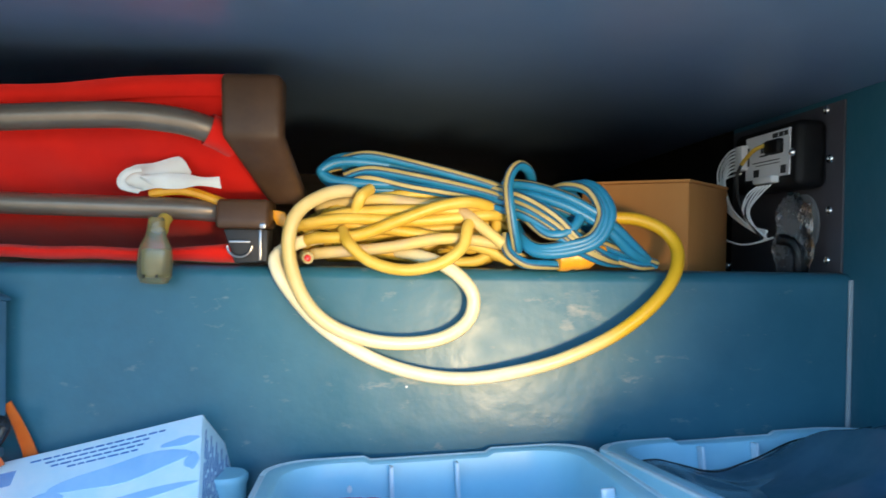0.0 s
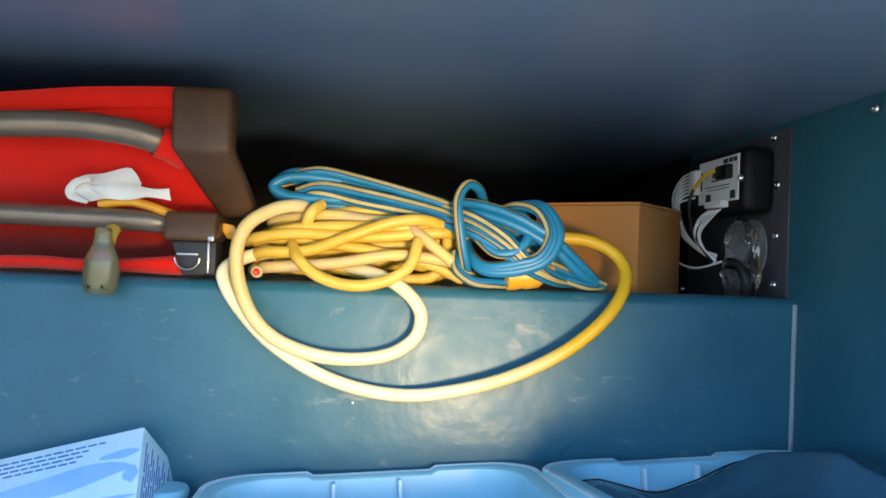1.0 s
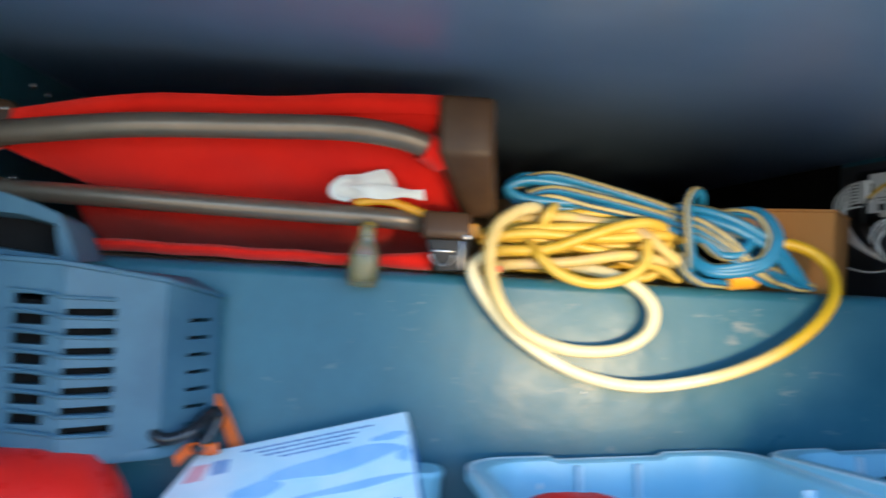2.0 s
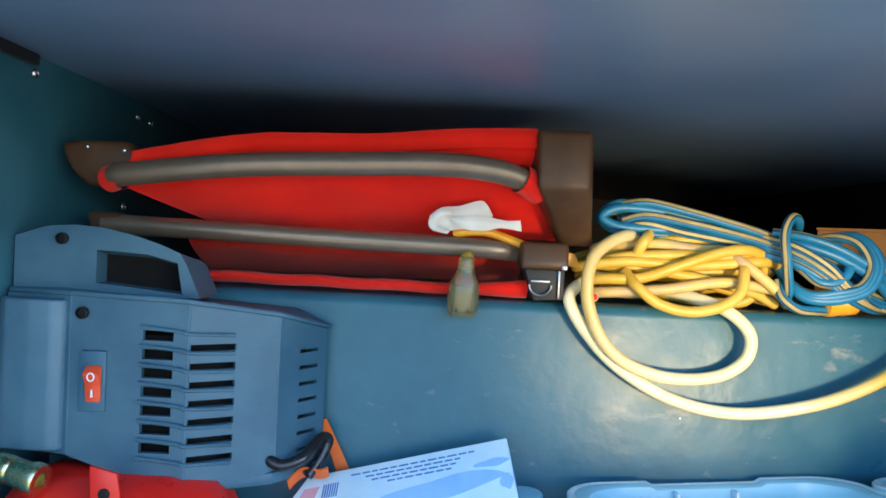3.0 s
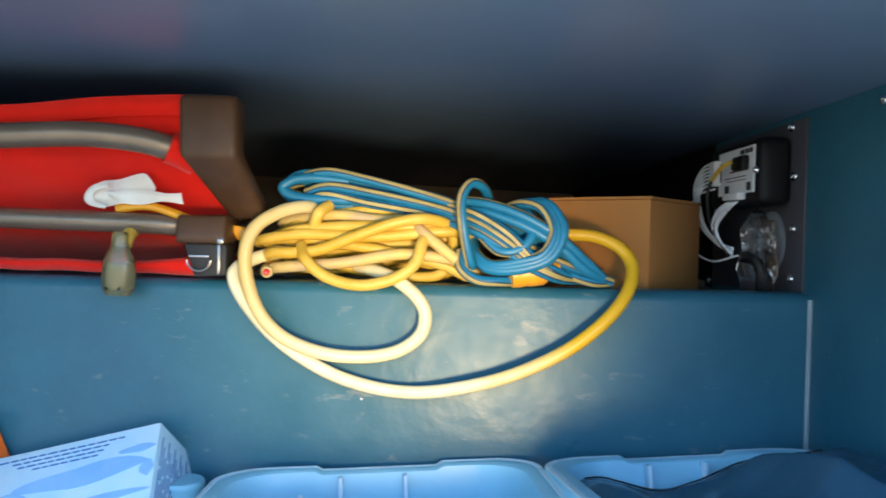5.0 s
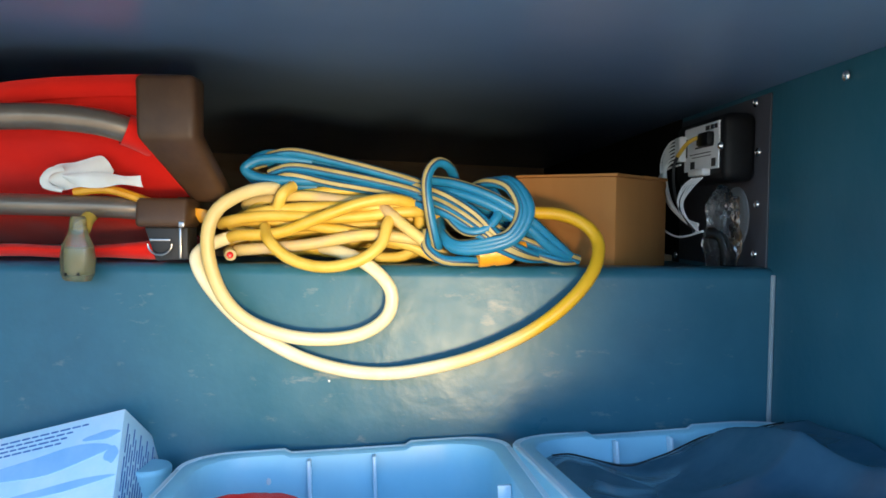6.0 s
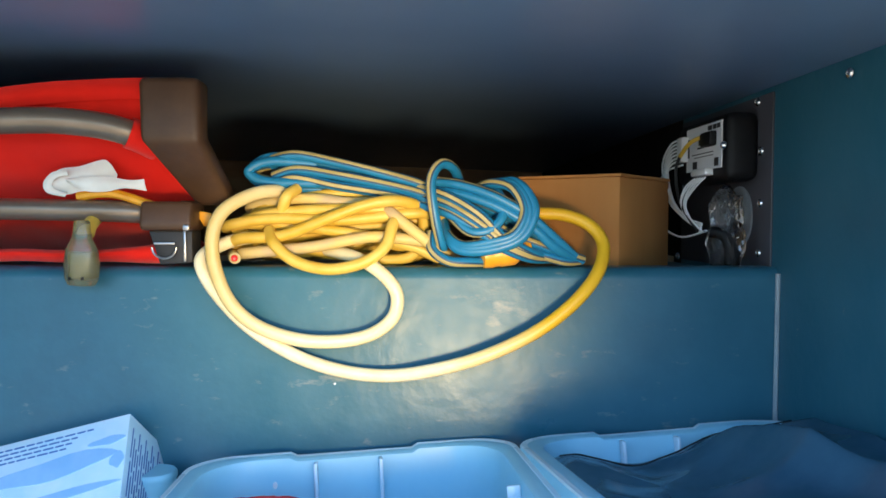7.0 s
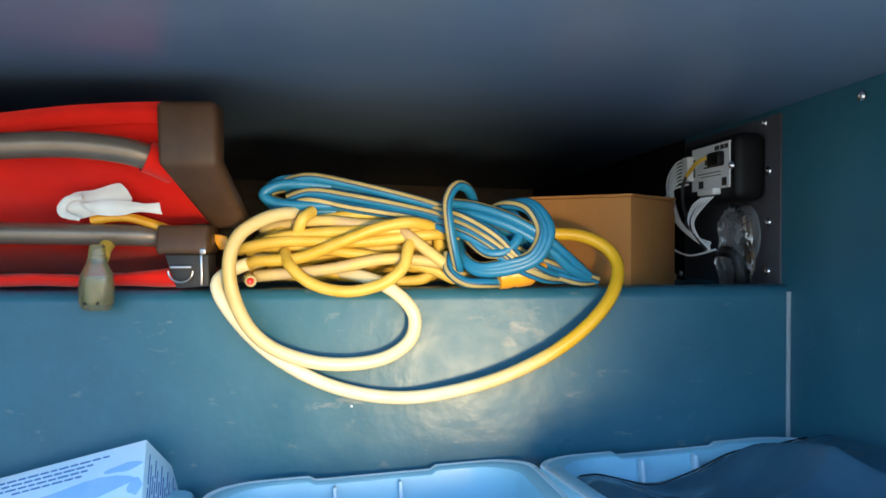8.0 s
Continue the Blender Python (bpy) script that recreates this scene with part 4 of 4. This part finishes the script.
# ---- compressor ----
def compressor():
    ob = thing("air_compressor", "blue-grey plastic air compressor with vents, red switch and red tank", "compressor", at=(-0.47, 0.75, FLOOR))
    off = Matrix.Translation((0.47, -0.75, -FLOOR))

    def add(name, bm, mat, label="", parent=None, smooth=True):
        bm.transform(off)
        return part(name, bm, mat, parent or ob, label, smooth)

    # plan of the front, panel by panel; the hood falls away towards its right end
    A, B, C, D, E = (-0.614, 0.803), (-0.548, 0.787), (-0.440, 0.785), (-0.366, 0.830), (-0.327, 0.885)
    TOPS = {A: 0.965, B: 0.966, C: 0.963, D: 0.951, E: 0.934}
    FEET = {A: 0.822, B: 0.820, C: 0.784, D: 0.800, E: 0.815}

    def top_z(x):
        run = [A, B, C, D, E]
        for p, q in zip(run, run[1:]):
            if x <= q[0]:
                t = max(0.0, (x - p[0]) / (q[0] - p[0]))
                return TOPS[p] + (TOPS[q] - TOPS[p]) * t
        return TOPS[E]

    def lerp(p, q, t):
        return (p[0] + (q[0] - p[0]) * t, p[1] + (q[1] - p[1]) * t)

    def slab(name, p, q, holes=(), thick=0.006, label=""):
        """An upright panel from p to q, with rectangular openings (t0, t1, z0, z1) cut through."""
        z0, z1 = min(FEET[p], FEET[q]), max(TOPS[p], TOPS[q])
        ts = sorted({0.0, 1.0, *[h for o in holes for h in o[:2]]})
        zs = sorted({z0, z1, *[h for o in holes for h in o[2:]]})
        bm = bmesh.new()
        d = Vector((q[0] - p[0], q[1] - p[1], 0)).normalized()
        nrm = Vector((-d.y, d.x, 0)) * thick
        vs = {}

        def vert(i, j, k):
            if (i, j, k) not in vs:
                a = lerp(p, q, ts[i])
                vs[i, j, k] = bm.verts.new(Vector((a[0], a[1], zs[j])) + (nrm if k else Vector()))
            return vs[i, j, k]

        def solid(i, j):
            if not (0 <= i < len(ts) - 1 and 0 <= j < len(zs) - 1):
                return False
            tm, zm = (ts[i] + ts[i + 1]) / 2, (zs[j] + zs[j + 1]) / 2
            return not any(o[0] < tm < o[1] and o[2] < zm < o[3] for o in holes)
        for i in range(len(ts) - 1):
            for j in range(len(zs) - 1):
                if not solid(i, j):
                    continue
                for k in (0, 1):
                    bm.faces.new((vert(i, j, k), vert(i + 1, j, k), vert(i + 1, j + 1, k), vert(i, j + 1, k)))
                for di, dj, e in ((-1, 0, ((i, j), (i, j + 1))), (1, 0, ((i + 1, j), (i + 1, j + 1))), (0, -1, ((i, j), (i + 1, j))), (0, 1, ((i, j + 1), (i + 1, j + 1)))):
                    if not solid(i + di, j + dj):
                        (a, b), (c, f) = e
                        bm.faces.new((vert(a, b, 0), vert(c, f, 0), vert(c, f, 1), vert(a, b, 1)))
        for (i, j, k), v in vs.items():
            if j == 0:
                v.co.z = FEET[p] + (FEET[q] - FEET[p]) * ts[i]
            elif j == len(zs) - 1:
                v.co.z = TOPS[p] + (TOPS[q] - TOPS[p]) * ts[i]
        return add(name, bm, MACHINE, label, None, False)

    for p in (B, C, D):
        add("corner_bead", tube([(p[0], p[1] + 0.0022, FEET[p] + 0.001), (p[0], p[1] + 0.0022, TOPS[p] - 0.001)], 0.0024, 2, sides=14), MACHINE)
    rows = [0.825 + 0.0172 * k for k in range(7)]
    slab("front_panel", A, B)
    slab("front_panel", B, C, [(0.62, 0.88, z, z + 0.0092) for z in rows], label="blue-grey panel with cooling slots")
    slab("front_panel", C, D, [(0.03, 0.52, z - 0.009, z - 0.0025) for z in rows], label="blue-grey panel with cooling slots")
    slab("side_panel", D, E, [(0.44, 0.82, 0.812 + 0.0166 * k, 0.8158 + 0.0166 * k) for k in range(7)], label="blue-grey end panel with narrow slots")
    # raised ribs that frame the slots
    for k in range(8):
        z = 0.8195 + 0.0172 * k
        add("slot_rib", tube([(-0.483, 0.7838, z + 0.001), (-0.4455, 0.7838, z - 0.002), (-0.4385, 0.7845, z - 0.004), (-0.402, 0.8065, z - 0.006)], 0.0019, 4, sides=8), MACHINE)
    lid = prism([A, (-0.548, 0.784), (-0.439, 0.7815), (-0.362, 0.828), (-0.322, 0.886), (-0.36, 0.892), (-0.614, 0.892)], 0.0, 0.005, "z", 0.002)
    for v in lid.verts:
        v.co.z += top_z(v.co.x)
    add("rim", lid, MACHINE)
    add("base", prism([(-0.50, 0.80), (-0.44, 0.79), D, E, (-0.36, 0.889), (-0.50, 0.889)], 0.786, 0.798, "z", 0.003), MACHINE)
    # plain block, coloured near-black to stand in for shade inside the housing
    add("motor", prism([(-0.590, 0.812), (-0.55, 0.802), (-0.443, 0.800), (-0.376, 0.841), (-0.345, 0.880), (-0.40, 0.888), (-0.59, 0.888)], 0.812, 0.932, "z", 0.004), NEAR_BLACK, "near-black motor block that paints in the shade behind the slots")
    # rounded pillar beside the switch
    add("pillar", prism([(-0.614, 0.790), (-0.606, 0.783), (-0.582, 0.7785), (-0.562, 0.7790), (-0.553, 0.784), (-0.550, 0.794), (-0.614, 0.80)], 0.824, 0.962, "z", 0.003, 3), surface("lighter_blue_grey_plastic", (0.062, 0.140, 0.200), (0.090, 0.175, 0.238), 0.5, scale=18, bump=0.1))
    # carrying handle with an opening through it
    arch = [(-0.614, 0.966), (-0.614, 1.018), (-0.585, 1.028), (-0.557, 1.0305), (-0.53, 1.0285), (-0.505, 1.0234), (-0.478, 1.0155), (-0.459, 1.0077), (-0.4526, 0.9973), (-0.439, 0.9655)]
    hole = [(-0.537, 0.9765), (-0.4557, 0.9690), (-0.461, 0.9985), (-0.49, 1.0055), (-0.537, 1.0077)]

    def handle(y0, y1):
        bm = bmesh.new()
        o = [bm.verts.new((x, y0 + 0.05 * max(0, x + 0.47), z)) for x, z in arch]
        i = [bm.verts.new((x, y0 + 0.05 * max(0, x + 0.47), z)) for x, z in hole]
        eo = [bm.edges.new((o[k], o[(k + 1) % len(o)])) for k in range(len(o))]
        ei = [bm.edges.new((i[k], i[(k + 1) % len(i)])) for k in range(len(i))]
        bmesh.ops.triangle_fill(bm, edges=eo + ei, use_beauty=True)
        r = bmesh.ops.extrude_face_region(bm, geom=bm.faces[:])
        for v in r["geom"]:
            if isinstance(v, bmesh.types.BMVert):
                v.co.y += y1 - y0
                v.co.z -= 0.012 * (v.co.z > 1.0)
        bmesh.ops.recalc_face_normals(bm, faces=bm.faces)
        return bm
    add("handle", handle(0.812, 0.872), MACHINE, "blue-grey carrying handle", None, False)
    # block filling the opening, its depth of shade put into the colour
    add("handle_shade", prism(hole, 0.836, 0.866, "y"), NEAR_BLACK, "near-black block in the handle opening, painting in its shade")
    # black rings, the shade of the screw wells put into their colour
    for x, y, z in ((-0.569, 0.8115, 1.017), (-0.536, 0.7860, 0.951)):
        add("screw_well", turned([(0.0055, 0), (0.0055, 0.004), (0.0044, 0.0045), (0.0042, 0.001)], 16, pose(x, y, z, 90, 0, 0)), BLACK, "black ring painting in a shaded screw well")
    # switch
    add("switch_bezel", box_bm(-0.5365, -0.5125, 0.7835, 0.790, 0.861, 0.917, 0.0015), MACHINE)
    sw = add("switch", prism([(0.7825, 0.870), (0.7825, 0.904), (0.7745, 0.897), (0.780, 0.886)], -0.530, -0.5155, "x", 0.001), surface("red_orange_switch", (0.75, 0.07, 0.02), (0.8, 0.09, 0.03), 0.35), "red-orange rocker switch")
    ring = [(-0.5225 + 0.0030 * math.cos(a), 0.7752, 0.8945 + 0.0036 * math.sin(a)) for a in (2 * math.pi * i / 16 for i in range(17))]
    add("switch_mark", sweep(bmesh.new(), ring, 0.0007, 6, caps=False), LABEL, "", sw)
    add("switch_mark", box_bm(-0.5233, -0.5217, 0.7780, 0.7805, 0.8755, 0.8825), LABEL, "", sw)
    # tank below
    tank = turned([(0.02, 0), (0.055, 0.006), (0.075, 0.022), (0.085, 0.045), (0.085, 0.16), (0.075, 0.198), (0.050, 0.216), (0.02, 0.224)], 40, pose(-0.610, 0.803, 0.722, 0, 90, 0))
    add("tank", tank, RED_ENAMEL, "glossy red steel tank")
    for x in (-0.55, -0.43):
        add("foot", box_bm(x - 0.015, x + 0.015, 0.77, 0.84, FLOOR, 0.660, 0.004), RED_ENAMEL)
    add("tank_bracket", prism([(-0.508, 0.824), (-0.484, 0.818), (-0.475, 0.765), (-0.505, 0.765)], 0.746, 0.751, "y", 0.0015), RED_ENAMEL, "red steel mounting tab")
    # black disc in place of a hole's shade
    add("bracket_hole_disc", turned([(0.005, 0), (0.005, 0.0015), (0.003, 0.002)], 14, pose(-0.494, 0.746, 0.800, 90, 0, 0)), BLACK)
    # coupler
    cp = turned([(0.006, 0.0), (0.009, 0.001), (0.0105, 0.004), (0.0108, 0.008), (0.0098, 0.010), (0.0112, 0.012), (0.0112, 0.018), (0.0098, 0.020), (0.0112, 0.022), (0.0112, 0.036), (0.0128, 0.039), (0.0128, 0.046), (0.0118, 0.048), (0.006, 0.048), (0.0055, 0.040)], 24, pose(-0.597, 0.760, 0.817, 0, 101, -12) @ Matrix.Diagonal((1.12, 1.12, 1.0, 1)))
    add("coupler", cp, BRASS, "yellow-plated knurled hose coupler")
    # power lead and its tie
    add("power_lead", tube([(-0.378, 0.834, 0.814), (-0.366, 0.829, 0.808), (-0.355, 0.829, 0.806), (-0.338, 0.838, 0.812), (-0.325, 0.860, 0.825), (-0.319, 0.867, 0.821), (-0.326, 0.861, 0.804), (-0.336, 0.850, 0.79)], 0.0060, 8, sides=12), GLOSS_BLACK, "glossy black power lead")
    return ob


compressor()


def orange_strap():
    def fn(u, v):
        x = -0.328 + 0.024 * u + 0.011 * (v - 0.5) * (0.6 + 0.6 * u)
        z = 0.837 - 0.055 * u + 0.004 * (v - 0.5)
        y = 0.891 + 0.003 * math.sin(u * 3)
        return x, y, z
    st = part("orange_strap", sheet(fn, 12, 4, 0.002), ORANGE)
    tagged(st, "bright orange plastic strap end beside the compressor", "strap")
    def tail(u, v):
        return -0.356 + 0.040 * u, 0.862 - 0.012 * v, 0.772 + 0.022 * u + 0.012 * v + 0.006 * math.sin(u * 5)
    part("folded_tail", sheet(tail, 12, 4, 0.002), ORANGE, st)


orange_strap()


# ---- small marks ----
for x, y, z in ((0.051, 0.8995, 0.853),):
    tagged(part("paint_fleck", turned([(0.0013, 0), (0.0010, 0.0005), (0.0003, 0.0007)], 8, pose(x, y, z, 90, 0, 0)), LABEL), "tiny pale paint fleck on the riser", "fleck")
# plain white dot on the inner wall of the bin
spot = part("sticker", turned([(0.0029, 0), (0.0026, 0.0006), (0.0010, 0.0008)], 14, pose(-0.0005, 0.8563, 0.7655, 86, 0, 4) @ Matrix.Diagonal((0.8, 1.25, 1.0, 1))), LABEL)
tagged(spot, "small white oval dot inside the milky bin", "sticker")
for x, y in ((0.242, 0.571), (0.249, 0.560), (-0.147, 0.53)):
    zc = TOP_R + (RIGHT - x) * (TOP_L - TOP_R) / (RIGHT - LEFT)
    tagged(part("ceiling_nick", box_bm(x - 0.003, x + 0.003, y - 0.0012, y + 0.0012, zc - 0.0006, zc + 0.0004), INK), "small dark scratch in the ceiling paint", "scratch")
